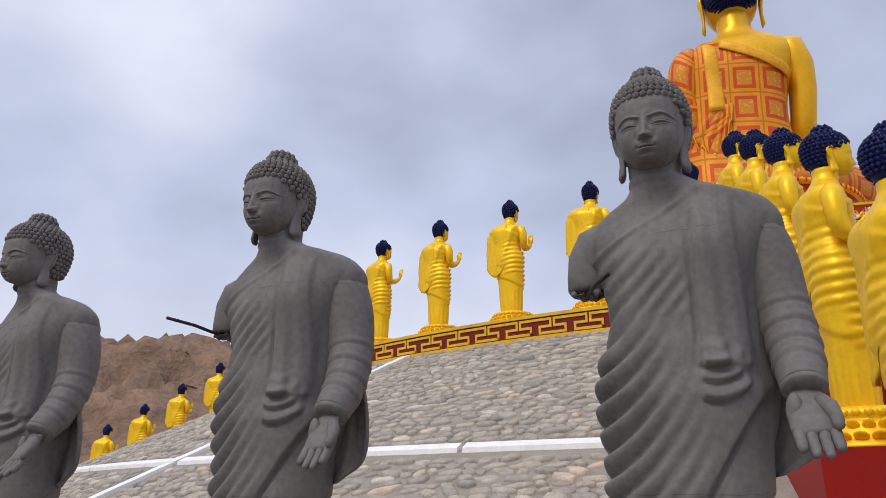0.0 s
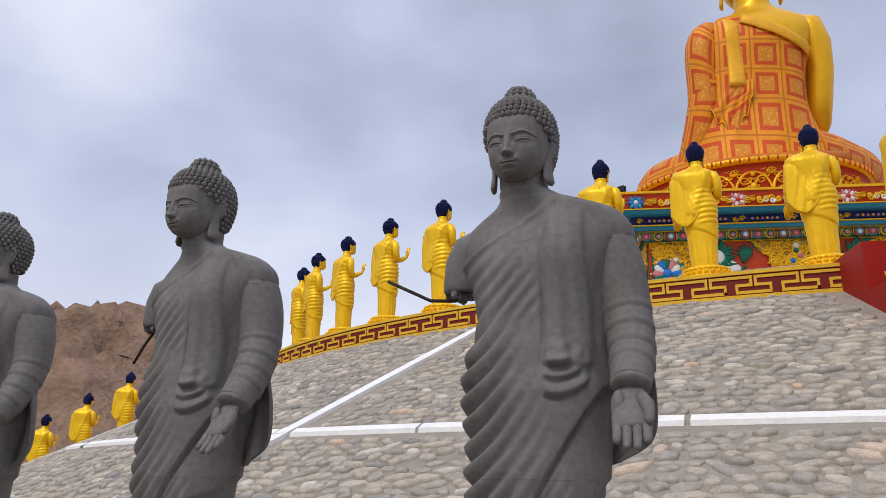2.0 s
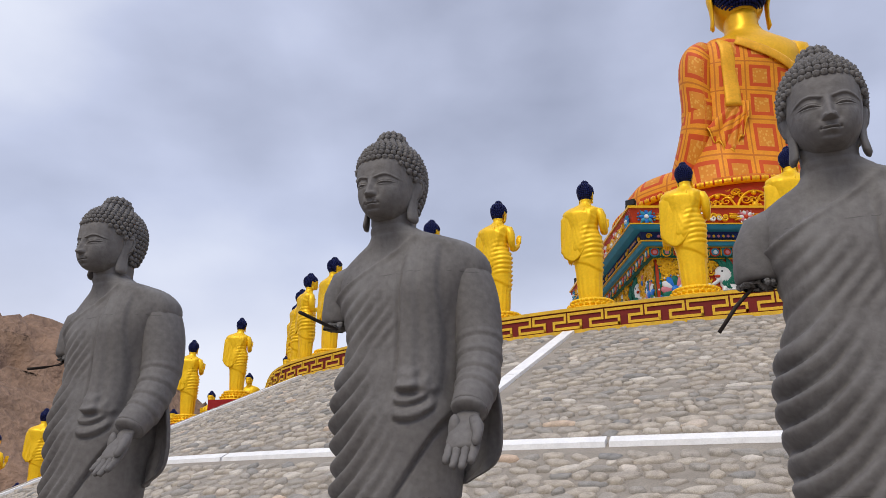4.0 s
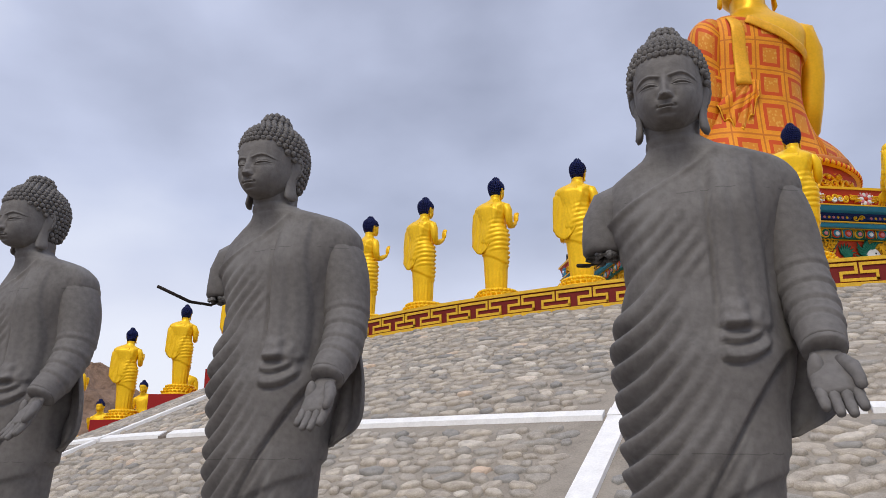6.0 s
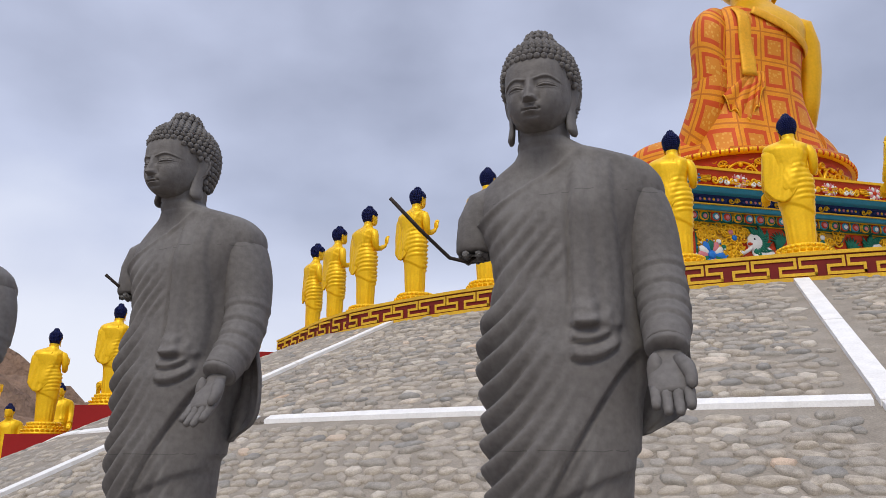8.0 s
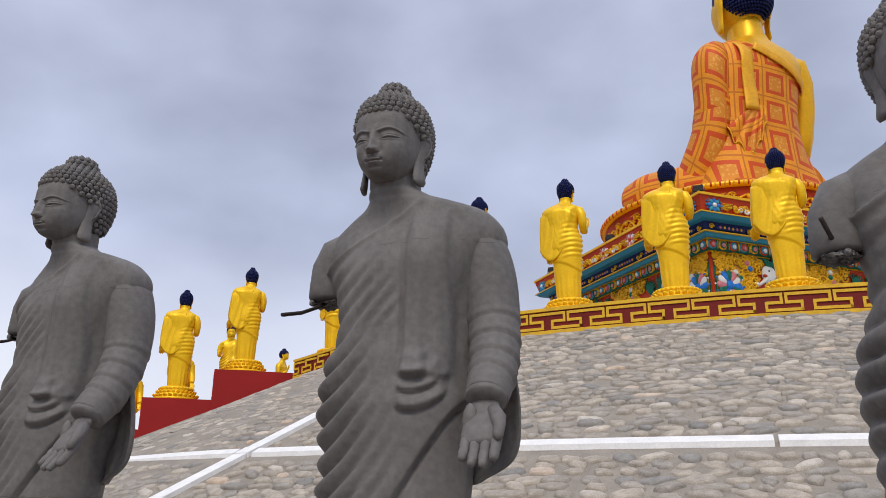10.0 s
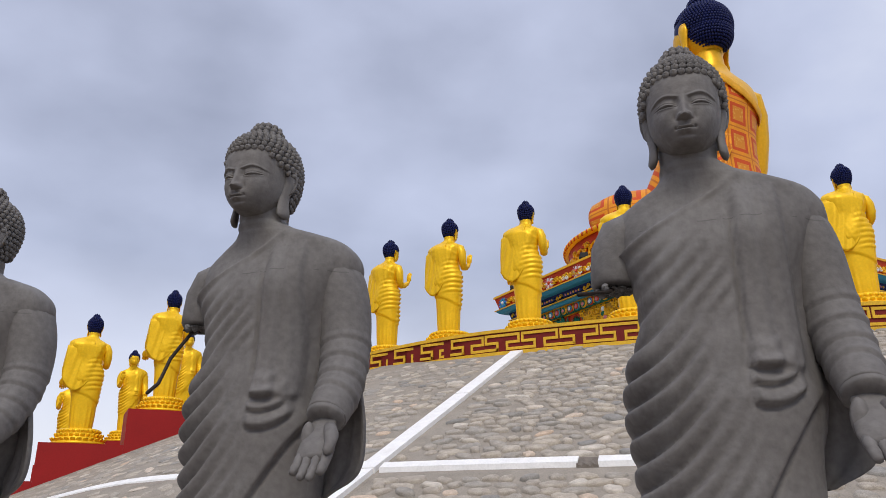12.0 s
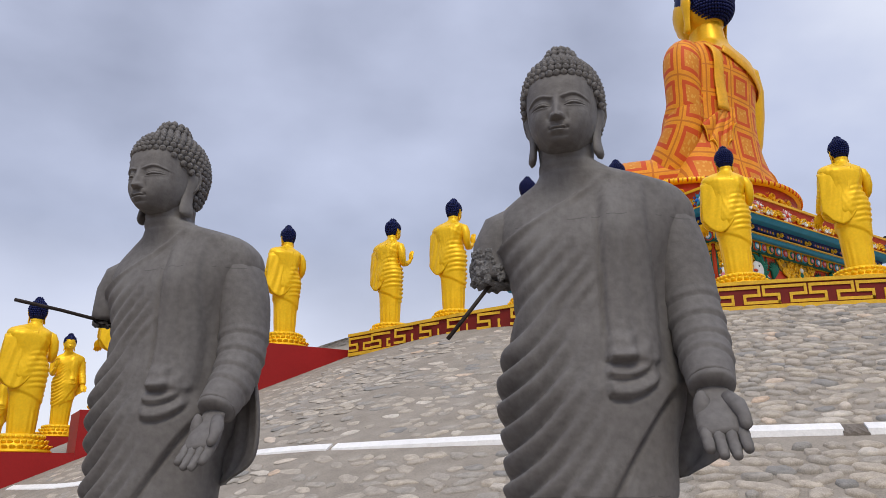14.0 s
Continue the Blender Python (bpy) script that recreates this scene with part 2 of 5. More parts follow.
def robe_material():
    """Patchwork robe: orange ground, red square frames round gold medallions, on metre-scale coordinates of the cloth."""
    mat = material("patchwork_robe", (0.74, 0.28, 0.012), rough=0.55, metal=0.1, vary=0.16, scale=2.5, fine=25, bump=0.15)
    n, l = mat.node_tree.nodes, mat.node_tree.links
    uv = n.new("ShaderNodeUVMap")
    uv.uv_map = "cloth"
    sep = n.new("ShaderNodeSeparateXYZ")
    l.new(uv.outputs[0], sep.inputs[0])

    def op(kind, a, b=None):
        m = n.new("ShaderNodeMath")
        m.operation = kind
        for i, v in enumerate((a, b)):
            if v is None:
                continue
            if isinstance(v, (int, float)):
                m.inputs[i].default_value = v
            else:
                l.new(v, m.inputs[i])
        return m.outputs[0]

    def cell(v):
        return op("ABSOLUTE", op("SUBTRACT", op("FRACT", v), 0.5))

    cu, cv = cell(sep.outputs["X"]), cell(sep.outputs["Y"])
    d = op("MAXIMUM", cu, cv)
    frame_ = op("MULTIPLY", op("LESS_THAN", d, 0.37), op("GREATER_THAN", d, 0.25))
    inner = op("LESS_THAN", d, 0.26)
    seam = op("GREATER_THAN", d, 0.475)
    vor = n.new("ShaderNodeTexVoronoi")
    vor.inputs["Scale"].default_value = 9
    l.new(uv.outputs[0], vor.inputs["Vector"])
    lace = op("MULTIPLY", inner, op("LESS_THAN", vor.outputs["Distance"], 0.33))
    last = next(x for x in n if x.bl_idname == "ShaderNodeMix").outputs["Result"]
    for mask, c in ((inner, (0.62, 0.22, 0.02)), (lace, (0.70, 0.36, 0.06)), (frame_, (0.55, 0.04, 0.010)), (seam, (0.50, 0.13, 0.01))):
        m2 = n.new("ShaderNodeMix")
        m2.data_type = "RGBA"
        m2.inputs["B"].default_value = (*c, 1)
        l.new(op("MULTIPLY", mask, 0.85), m2.inputs["Factor"])
        l.new(last, m2.inputs["A"])
        last = m2.outputs["Result"]
    l.new(last, n["Principled BSDF"].inputs["Base Color"])
    return mat


M_ROBE = robe_material()


# ---- mesh tools ----
class Shape:
    """Gathers surfaces, each with a material slot, into one mesh."""

    def __init__(self):
        self.v, self.f, self.m, self.uv, self.n = [], [], [], [], 0

    def add(self, verts, faces, slot=0, uv=None):
        verts = np.asarray(verts, float).reshape(-1, 3)
        self.v.append(verts)
        self.f += [tuple(i + self.n for i in fa) for fa in faces]
        self.m += [slot] * len(faces)
        self.uv.append(np.zeros((len(verts), 2)) if uv is None else np.asarray(uv, float).reshape(-1, 2))
        self.n += len(verts)

    def grid(self, p, slot=0, wrap=True, uv=None):
        """p: rows x columns x 3; columns run round when wrap."""
        r, c = p.shape[:2]
        cols = c if wrap else c - 1
        faces = [(i * c + j, i * c + (j + 1) % c, (i + 1) * c + (j + 1) % c, (i + 1) * c + j) for i in range(r - 1) for j in range(cols)]
        if wrap:
            faces += [tuple(range(c - 1, -1, -1)), tuple((r - 1) * c + j for j in range(c))]
        self.add(p, faces, slot, uv)

    def ball(self, centre, radii, slot=0, nu=12, nv=8, turn=None):
        th = np.linspace(0, 2 * np.pi, nu, endpoint=False)
        ph = np.linspace(0.12, np.pi - 0.12, nv)
        p = np.stack([np.sin(ph)[:, None] * np.cos(th), np.sin(ph)[:, None] * np.sin(th), np.repeat(np.cos(ph)[:, None], nu, 1)], -1) * radii
        if turn is not None:
            p = p @ np.array(turn).T
        self.grid(p[::-1] + centre, slot)

    def tube(self, path, radii, slot=0, n=12, flat=1.0, side=(1, 0, 0)):
        """A round or flattened limb along a path; radii one for each point."""
        path = np.asarray(path, float)
        tan = np.gradient(path, axis=0)
        tan /= np.linalg.norm(tan, axis=1)[:, None]
        side = np.asarray(side, float)
        a = side - tan * (tan @ side)[:, None]
        a /= np.linalg.norm(a, axis=1)[:, None]
        b = np.cross(tan, a)
        th = np.linspace(0, 2 * np.pi, n, endpoint=False)
        r = np.asarray(radii, float)[:, None, None]
        p = path[:, None] + r * (np.cos(th)[None, :, None] * a[:, None] + flat * np.sin(th)[None, :, None] * b[:, None])
        self.grid(p, slot)

    def box(self, lo, hi, slot=0):
        x0, y0, z0 = lo
        x1, y1, z1 = hi
        v = [(x, y, z) for z in (z0, z1) for y in (y0, y1) for x in (x0, x1)]
        self.add(v, [(0, 2, 3, 1), (4, 5, 7, 6), (0, 1, 5, 4), (2, 6, 7, 3), (0, 4, 6, 2), (1, 3, 7, 5)], slot)

    def mesh(self, name, mats, smooth=True, turn=None):
        me = bpy.data.meshes.new(name)
        v = np.concatenate(self.v)
        me.from_pydata(v.tolist(), [], self.f)
        for m in mats:
            me.materials.append(m)
        me.polygons.foreach_set("material_index", self.m)
        if any(u.any() for u in self.uv):
            uv = np.concatenate(self.uv)
            loops = np.empty(len(me.loops), int)
            me.loops.foreach_get("vertex_index", loops)
            me.uv_layers.new(name="cloth").data.foreach_set("uv", uv[loops].ravel())
        if smooth:
            me.polygons.foreach_set("use_smooth", [True] * len(me.polygons))
        me.validate()
        me.update()
        return me


def spline(x, xs, ys):
    """Smooth curve through the table."""
    x, xs, ys = np.asarray(x, float), np.asarray(xs, float), np.asarray(ys, float)
    m = np.gradient(ys, xs)
    i = np.clip(np.searchsorted(xs, x) - 1, 0, len(xs) - 2)
    h = xs[i + 1] - xs[i]
    s = np.clip((x - xs[i]) / h, 0, 1)
    return (2 * s**3 - 3 * s**2 + 1) * ys[i] + (s**3 - 2 * s**2 + s) * h * m[i] + (-2 * s**3 + 3 * s**2) * ys[i + 1] + (s**3 - s**2) * h * m[i + 1]


def smoothstep(a, b, x):
    s = np.clip((np.asarray(x, float) - a) / (b - a), 0, 1)
    return s * s * (3 - 2 * s)


def bell(x, w):
    return np.exp(-((x / w) ** 2))


def polar(r, deg, z=0.0):
    return (r * math.cos(radians(deg)), r * math.sin(radians(deg)), z)


def part(name, me, parent, label=""):
    ob = new(name, me)
    ob.parent = parent
    return tagged(ob, label)


# ---- statues ----
BODY_Z = [0.0, 0.06, 0.35, 0.60, 0.74, 0.90, 1.00, 1.12, 1.24, 1.34, 1.42, 1.475, 1.515, 1.55, 1.60, 1.66]
BODY_L = [-.165, -.170, -.185, -.198, -.208, -.222, -.212, -.176, -.190, -.228, -.242, -.222, -.168, -.108, -.088, -.086]
BODY_R = [.165, .170, .190, .212, .228, .245, .242, .232, .248, .286, .318, .320, .286, .200, .096, .086]
BODY_F = [.115, .120, .135, .150, .158, .165, .160, .148, .145, .142, .120, .098, .085, .078, .076, .076]
BODY_B = [.125, .130, .135, .142, .148, .152, .150, .145, .148, .152, .148, .134, .118, .106, .096, .092]


def statue_body(s, nu, nv, slot=0):
    """Robed trunk from the hem to the neck; faces -y, its left arm on +x."""
    z = np.linspace(0, 1.66, nv)
    th = np.linspace(0, 2 * np.pi, nu, endpoint=False)
    if nu > 100:
        # two thirds of the columns on the front
        th = np.concatenate([np.linspace(0, np.pi, nu // 3, endpoint=False), np.linspace(np.pi, 2 * np.pi, nu - nu // 3, endpoint=False)])
    L, R, F, B = (spline(z, BODY_Z, t)[:, None] for t in (BODY_L, BODY_R, BODY_F, BODY_B))
    c, sn = np.cos(th)[None], np.sin(th)[None]
    e = 0.88
    px, py = np.sign(c) * np.abs(c) ** e, np.sign(sn) * np.abs(sn) ** e
    x = np.where(c > 0, R, -L) * px
    y = np.where(sn > 0, B, F) * py
    Z = np.repeat(z[:, None], nu, 1)
    front = smoothstep(0.25, -0.35, sn)
    back = 1 - front
    q = x / 0.22
    # neckline of the robe: bare chest up and to the right-arm side of it
    line = 1.345 + 0.60 * (x + 0.20) + 0.9 * np.maximum(x, 0) ** 2
    robe_f = smoothstep(0.012, -0.006, Z - line)
    line_b = 1.30 + 0.62 * (x + 0.22)
    robe_b = smoothstep(0.012, -0.006, Z - line_b)
    robe = (front * robe_f + back * robe_b) * smoothstep(1.57, 1.545, Z)
    d = 0.011 * robe
    d += 0.008 * front * bell(Z - line + 0.004, 0.010) * smoothstep(1.57, 1.5, Z)
    # sweeping folds that fall from the covered shoulder and wrap the bare-arm side
    w = x + 0.25
    bend = 0.16 * w + 2.55 * np.maximum(w, 0) ** 2
    ph = (Z - bend - 0.010 * np.sin(7 * x + 5 * Z)) / 0.080
    k = ph % 1
    lobe = np.where(k < 0.72, np.sin(np.pi * 0.5 * k / 0.72), np.cos(np.pi * 0.5 * (k - 0.72) / 0.28))
    big = smoothstep(0.04, -0.20, x) * smoothstep(1.14, 0.98, Z)
    amp = 0.012 + 0.030 * big
    region = smoothstep(0.09, -0.05, x - 0.25 * (0.95 - Z)) * smoothstep(0.36, 0.55, Z) * smoothstep(1.26, 1.10, Z)
    d += front * robe_f * region * amp * (lobe - 0.5)
    # fine creases over the chest
    ph2 = (Z - 0.80 * x - 1.1 * np.maximum(x + 0.1, 0) ** 2 - 0.012 * np.sin(14 * x)) / 0.064
    lobe2 = 1 - np.abs(2 * (ph2 % 1) - 1) ** 1.5
    d += front * robe_f * 0.0150 * (lobe2 - 0.4) * smoothstep(0.09, 0.03, x) * smoothstep(1.08, 1.18, Z) * (0.55 + 0.45 * np.sin(11 * x + 17 * Z)) * (0.4 + 0.6 * smoothstep(-0.25, 0.02, x))
    # the hanging end of the robe: a flat panel with upright pleats
    panel = smoothstep(0.088, 0.098, x) * smoothstep(0.225, 0.200, x) * smoothstep(0.955, 0.975, Z) * smoothstep(1.53, 1.46, Z)
    d += front * panel * (0.019 + 0.0030 * np.sin(x * 130 + 3 * Z) + 0.002 * np.sin(x * 62))
    d -= front * 0.012 * bell(x - 0.086, 0.006) * smoothstep(0.95, 1.0, Z) * smoothstep(1.5, 1.4, Z)
    # stacked scallops under it
    for zk, xr, h in ((0.990, 0.148, 0.011), (0.945, 0.178, 0.012), (0.892, 0.196, 0.013)):
        u = (x - 0.135) / 0.055
        hang = zk - 0.020 * (1 - u * u) + 0.22 * (x - 0.135)
        inside = smoothstep(0.078, 0.089, x) * smoothstep(xr + 0.016, xr - 0.006, x)
        d += front * inside * (h * smoothstep(-0.005, 0.004, Z - hang) * smoothstep(0.085, 0.045, Z - hang) + 0.005 * bell(Z - hang - 0.009, 0.010) - 0.011 * bell(Z - hang + 0.010, 0.0065))
    # overlap edge that runs from the wrist down across the thighs
    edge = 0.86 - 1.62 * (0.215 - x) - 0.5 * (0.215 - x) ** 2
    d += front * 0.016 * smoothstep(-0.006, 0.006, Z - edge) * smoothstep(-0.16, 0.05, x) * smoothstep(0.98, 0.88, Z)
    d -= front * 0.012 * bell(Z - edge + 0.014, 0.012) * smoothstep(-0.12, 0.08, x) * smoothstep(0.92, 0.85, Z)
    # hem of the upper robe, then the plain skirt
    hem = 0.56 + 0.10 * q - 0.05 * q * q
    d += 0.018 * smoothstep(-0.012, 0.012, Z - hem) * smoothstep(1.2, 0.9, Z) * back
    d += front * 0.014 * smoothstep(-0.01, 0.01, Z - (0.47 + 0.10 * q)) * smoothstep(0.75, 0.6, Z)
    d += 0.005 * np.sin(th * 15)[None] * smoothstep(0.5, 0.25, Z)
    # back: level folds on the bare-arm side, slanting ones under the covered shoulder
    phb = (Z + 0.30 * x * (1 + x * 3)) / 0.078
    rb = 1 - np.abs(((phb % 1) - 0.5) * 2) ** 1.6
    d += back * robe_b * 0.016 * (rb - 0.3) * smoothstep(0.10, -0.10, x) * smoothstep(0.60, 0.68, Z) * smoothstep(1.30, 1.1, Z)
    phc = (x - 0.16 * np.sin((Z - 0.7) * 2.4)) / 0.062
    rc = 1 - np.abs(((phc % 1) - 0.5) * 2) ** 1.5
    cape = smoothstep(-0.06, 0.0, x + 0.35 * (Z - 1.0)) * smoothstep(0.70, 0.80, Z - 0.25 * x) * smoothstep(1.52, 1.4, Z)
    d += back * cape * (0.020 + 0.010 * (rc - 0.4))
    # thick cloth over the covered shoulder blade
    d += back * 0.024 * smoothstep(0.0, 0.16, x) * smoothstep(0.95, 1.25, Z) * smoothstep(1.60, 1.40, Z)
    # collar-bone hollow and throat rings
    d -= 0.004 * bell(Z - 1.575, 0.006) + 0.004 * bell(Z - 1.61, 0.005)
    nrm = np.stack([px / np.maximum(np.where(c > 0, R, -L), 0.02), py / np.maximum(np.where(sn > 0, B, F), 0.02)], -1)
    nrm /= np.linalg.norm(nrm, axis=-1, keepdims=True)
    shift = 0.085 - 0.040 * smoothstep(1.46, 1.62, Z)
    s.grid(np.stack([x + d * nrm[..., 0], y + d * nrm[..., 1] + shift, Z], -1), slot)


HEAD_Z = [1.618, 1.622, 1.629, 1.640, 1.654, 1.672, 1.695, 1.72, 1.75, 1.78, 1.82, 1.86, 1.89, 1.915]
HEAD_W = [.026, .042, .0535, .0650, .0775, .0885, .0975, .1035, .1075, .1090, .1080, .098, .078, .04]
HEAD_F = [.060, .094, .1140, .1250, .1310, .1340, .1360, .1380, .1390, .1390, .1350, .116, .085, .04]
HEAD_B = [.04, .05, .06, .068, .075, .08, .09, .10, .11, .12, .12, .11, .09, .05]
HAIR_Z = [1.655, 1.69, 1.73, 1.775, 1.815, 1.848, 1.876, 1.900, 1.918, 1.932, 1.947, 1.964, 1.980, 1.992, 1.998]
HAIR_R = [.72, .82, .93, 1.0, 1.02, .985, .915, .80, .665, .52, .44, .405, .34, .23, .04]


def hair_low(x, y):
    """Height of the hairline: level over the brow, down the temples to the ears, low at the nape."""
    side = smoothstep(-0.105, 0.010, y)
    return 1.822 - 0.055 * side * smoothstep(0.06, 0.10, abs(x)) - 0.135 * smoothstep(0.028, 0.075, y)


def statue_head(s, nu, nv, curls, slot=0, hair=0):
    nb = nu // 5
    th = np.concatenate([np.linspace(0, np.pi, nb, endpoint=False), np.linspace(np.pi, 2 * np.pi, nu - nb, endpoint=False)])
    fine = np.linspace(1.618, 1.915, 800)
    dens = np.cumsum(0.40 + bell(fine - 1.705, 0.062))
    z = np.interp(np.linspace(dens[0], dens[-1], nv), dens, fine)
    W, F, B = (spline(z, HEAD_Z, t)[:, None] for t in (HEAD_W, HEAD_F, HEAD_B))
    c, sn = np.cos(th)[None], np.sin(th)[None]
    x = W * np.sign(c) * np.abs(c) ** 0.84
    y = np.where(sn < 0, -F * np.abs(sn) ** 0.90, B * np.abs(sn)) + 0.004
    Z = z[:, None] + 0 * x + 0.0065
    f = smoothstep(-0.20, -0.5, sn) * np.ones_like(x)
    ax = np.abs(x)
    # nose: narrow bridge, rounded tip, wings, level underside
    t = np.clip((1.768 - Z) / 0.076, 0, 1)
    nose = (0.0035 + 0.0315 * t**1.35) * bell(x, 0.0085 + 0.0050 * t)
    nose += 0.0130 * bell(Z - 1.6965, 0.0080) * bell(ax - 0.0150, 0.0058)
    nose *= smoothstep(1.6845, 1.6905, Z) * smoothstep(1.790, 1.755, Z)
    nose -= 0.0040 * bell(ax - 0.0275, 0.0055) * bell(Z - 1.696, 0.011)
    # brow: a fine arched ridge over a hollow socket
    brow = 1.7585 + 0.0120 * bell(ax - 0.054, 0.030) - 0.16 * np.maximum(ax - 0.072, 0)
    bw = smoothstep(0.008, 0.020, ax) * smoothstep(0.101, 0.080, ax)
    feat = bw * 0.0024 * bell(Z - brow - 0.0022, 0.0042)
    feat -= bw * 0.0060 * smoothstep(0.0015, -0.0045, Z - brow) * smoothstep(1.716, 1.742, Z)
    feat -= 0.0045 * bell(ax - 0.0195, 0.008) * bell(Z - 1.742, 0.014)
    # half-closed eye: full lid with a crease over it, dark slit, lower rim; outer corners lifted
    ex = (ax - 0.0490) / 0.0270
    inw = smoothstep(1.12, 0.90, np.abs(ex))
    eyez = 1.7375 + 0.0028 * (1 - ex * ex) + 0.0042 * ex
    gap = 0.0055 * np.clip(1 - ex * ex, 0.02, 1)
    feat += 0.0080 * bell(ex, 0.95) * bell(Z - eyez - 0.0010, 0.0130)
    feat -= 0.0026 * inw * bell(Z - eyez - 0.0085 + 0.003 * ex * ex, 0.0016)
    feat -= 0.0070 * inw * smoothstep(0.0010, -0.0010, Z - eyez) * smoothstep(-0.0012, 0.0010, Z - eyez + gap)
    feat -= 0.0035 * bell(Z - eyez, 0.0014) * smoothstep(1.35, 1.0, np.abs(ex))
    feat += 0.0018 * inw * bell(Z - eyez + gap + 0.0030, 0.0028)
    # bowed upper lip, full lower lip, deep lifted corners
    mz = 1.6605 + 5.0 * ax**2 + 0.0012 * bell(x, 0.006)
    mw = smoothstep(0.0275, 0.0190, ax)
    top = 0.0085 * np.clip(1 - (ax / 0.0275) ** 1.5, 0, 1) - 0.0018 * bell(x, 0.004)
    feat += 0.0072 * mw * smoothstep(top + 0.0018, top - 0.0012, Z - mz) * smoothstep(-0.001, 0.001, Z - mz)
    feat += 0.0105 * bell(Z - mz + 0.0068, 0.0056) * smoothstep(0.024, 0.008, ax)
    feat -= 0.0080 * bell(Z - mz, 0.0019) * mw
    feat -= 0.0075 * bell(ax - 0.0270, 0.0040) * bell(Z - 1.6640, 0.0045)
    feat -= 0.0060 * bell(Z - 1.6435, 0.0062) * bell(x, 0.026)
    feat += 0.0075 * bell(Z - 1.629, 0.011) * bell(x, 0.028)
    feat += 0.0055 * bell(ax - 0.058, 0.026) * bell(Z - 1.700, 0.026)
    feat -= 0.0022 * bell(x, 0.0045) * bell(Z - 1.677, 0.007)
    feat += 0.0040 * bell(ax - 0.028, 0.020) * bell(Z - 1.671, 0.016)
    y = y - f * (nose + feat)
    s.grid(np.stack([x, y, Z - 0.0065], -1), slot)
    # hair: a domed cap that narrows into the knot, then rows of curls
    hz = np.linspace(1.655, 1.998, 40)
    hr = spline(hz, HAIR_Z, HAIR_R)
    ha = np.linspace(0, 2 * np.pi, max(nu // 3, 16), endpoint=False)
    cx, cy = 0.1175 * hr[:, None] * np.cos(ha), 0.030 + 0.1530 * hr[:, None] * np.sin(ha)
    low = hair_low(cx, cy)
    inside = np.where(hz[:, None] < low, 0.86, 1.0)
    s.grid(np.stack([cx * inside, 0.030 + (cy - 0.030) * inside, hz[:, None] + 0 * cx], -1), hair)
    r = 0.0130 if curls > 150 else 0.0175
    arc = np.concatenate([[0], np.cumsum(np.hypot(np.diff(hz), 0.125 * np.diff(hr)))])
    rows = int(arc[-1] / (r * 1.58))
    for i in range(rows + 1):
        w = arc[-1] * i / rows
        zz, rho = float(np.interp(w, arc, hz)), float(np.interp(w, arc, hr))
        k = max(1, int(2 * math.pi * rho * 0.138 / (r * 1.86)))
        for j in range(k):
            a = 2 * math.pi * (j + 0.5 * (i % 2)) / k
            p = np.array((0.1205 * rho * math.cos(a), 0.030 + 0.1565 * rho * math.sin(a), zz))
            if zz < float(hair_low(p[0], p[1])) or zz < 1.66:
                continue
            rr = r * random.uniform(0.92, 1.08)
            out = (p - (0, 0.030, 1.79)) / np.linalg.norm(p - (0, 0.030, 1.79))
            if curls > 150:
                s.ball(p, (rr, rr, rr), hair, 7, 4)
                s.ball(p + out * rr * 0.62, (rr * 0.50,) * 3, hair, 5, 3)
            else:
                s.ball(p, (rr, rr, rr), hair, 5, 3)
    # long ears: shell above, flat broad lobe below
    for k in (-1, 1):
        s.tube([(k * 0.100, 0.022, 1.796), (k * 0.109, 0.024, 1.788), (k * 0.114, 0.028, 1.766), (k * 0.109, 0.025, 1.730), (k * 0.102, 0.018, 1.700), (k * 0.099, 0.014, 1.665), (k * 0.101, 0.012, 1.638), (k * 0.103, 0.011, 1.620), (k * 0.101, 0.011, 1.611), (k * 0.097, 0.011, 1.608)],
               [0.006, 0.019, 0.028, 0.025, 0.021, 0.024, 0.028, 0.029, 0.024, 0.008], slot, 14, 0.42, (0.34 * k, 0.94, 0))
        s.tube([(k * 0.112, 0.000, 1.775), (k * 0.121, 0.012, 1.791), (k * 0.127, 0.034, 1.786), (k * 0.127, 0.048, 1.758), (k * 0.119, 0.040, 1.722), (k * 0.112, 0.026, 1.702)], [0.004, 0.006, 0.0065, 0.0065, 0.006, 0.003], slot, 6)


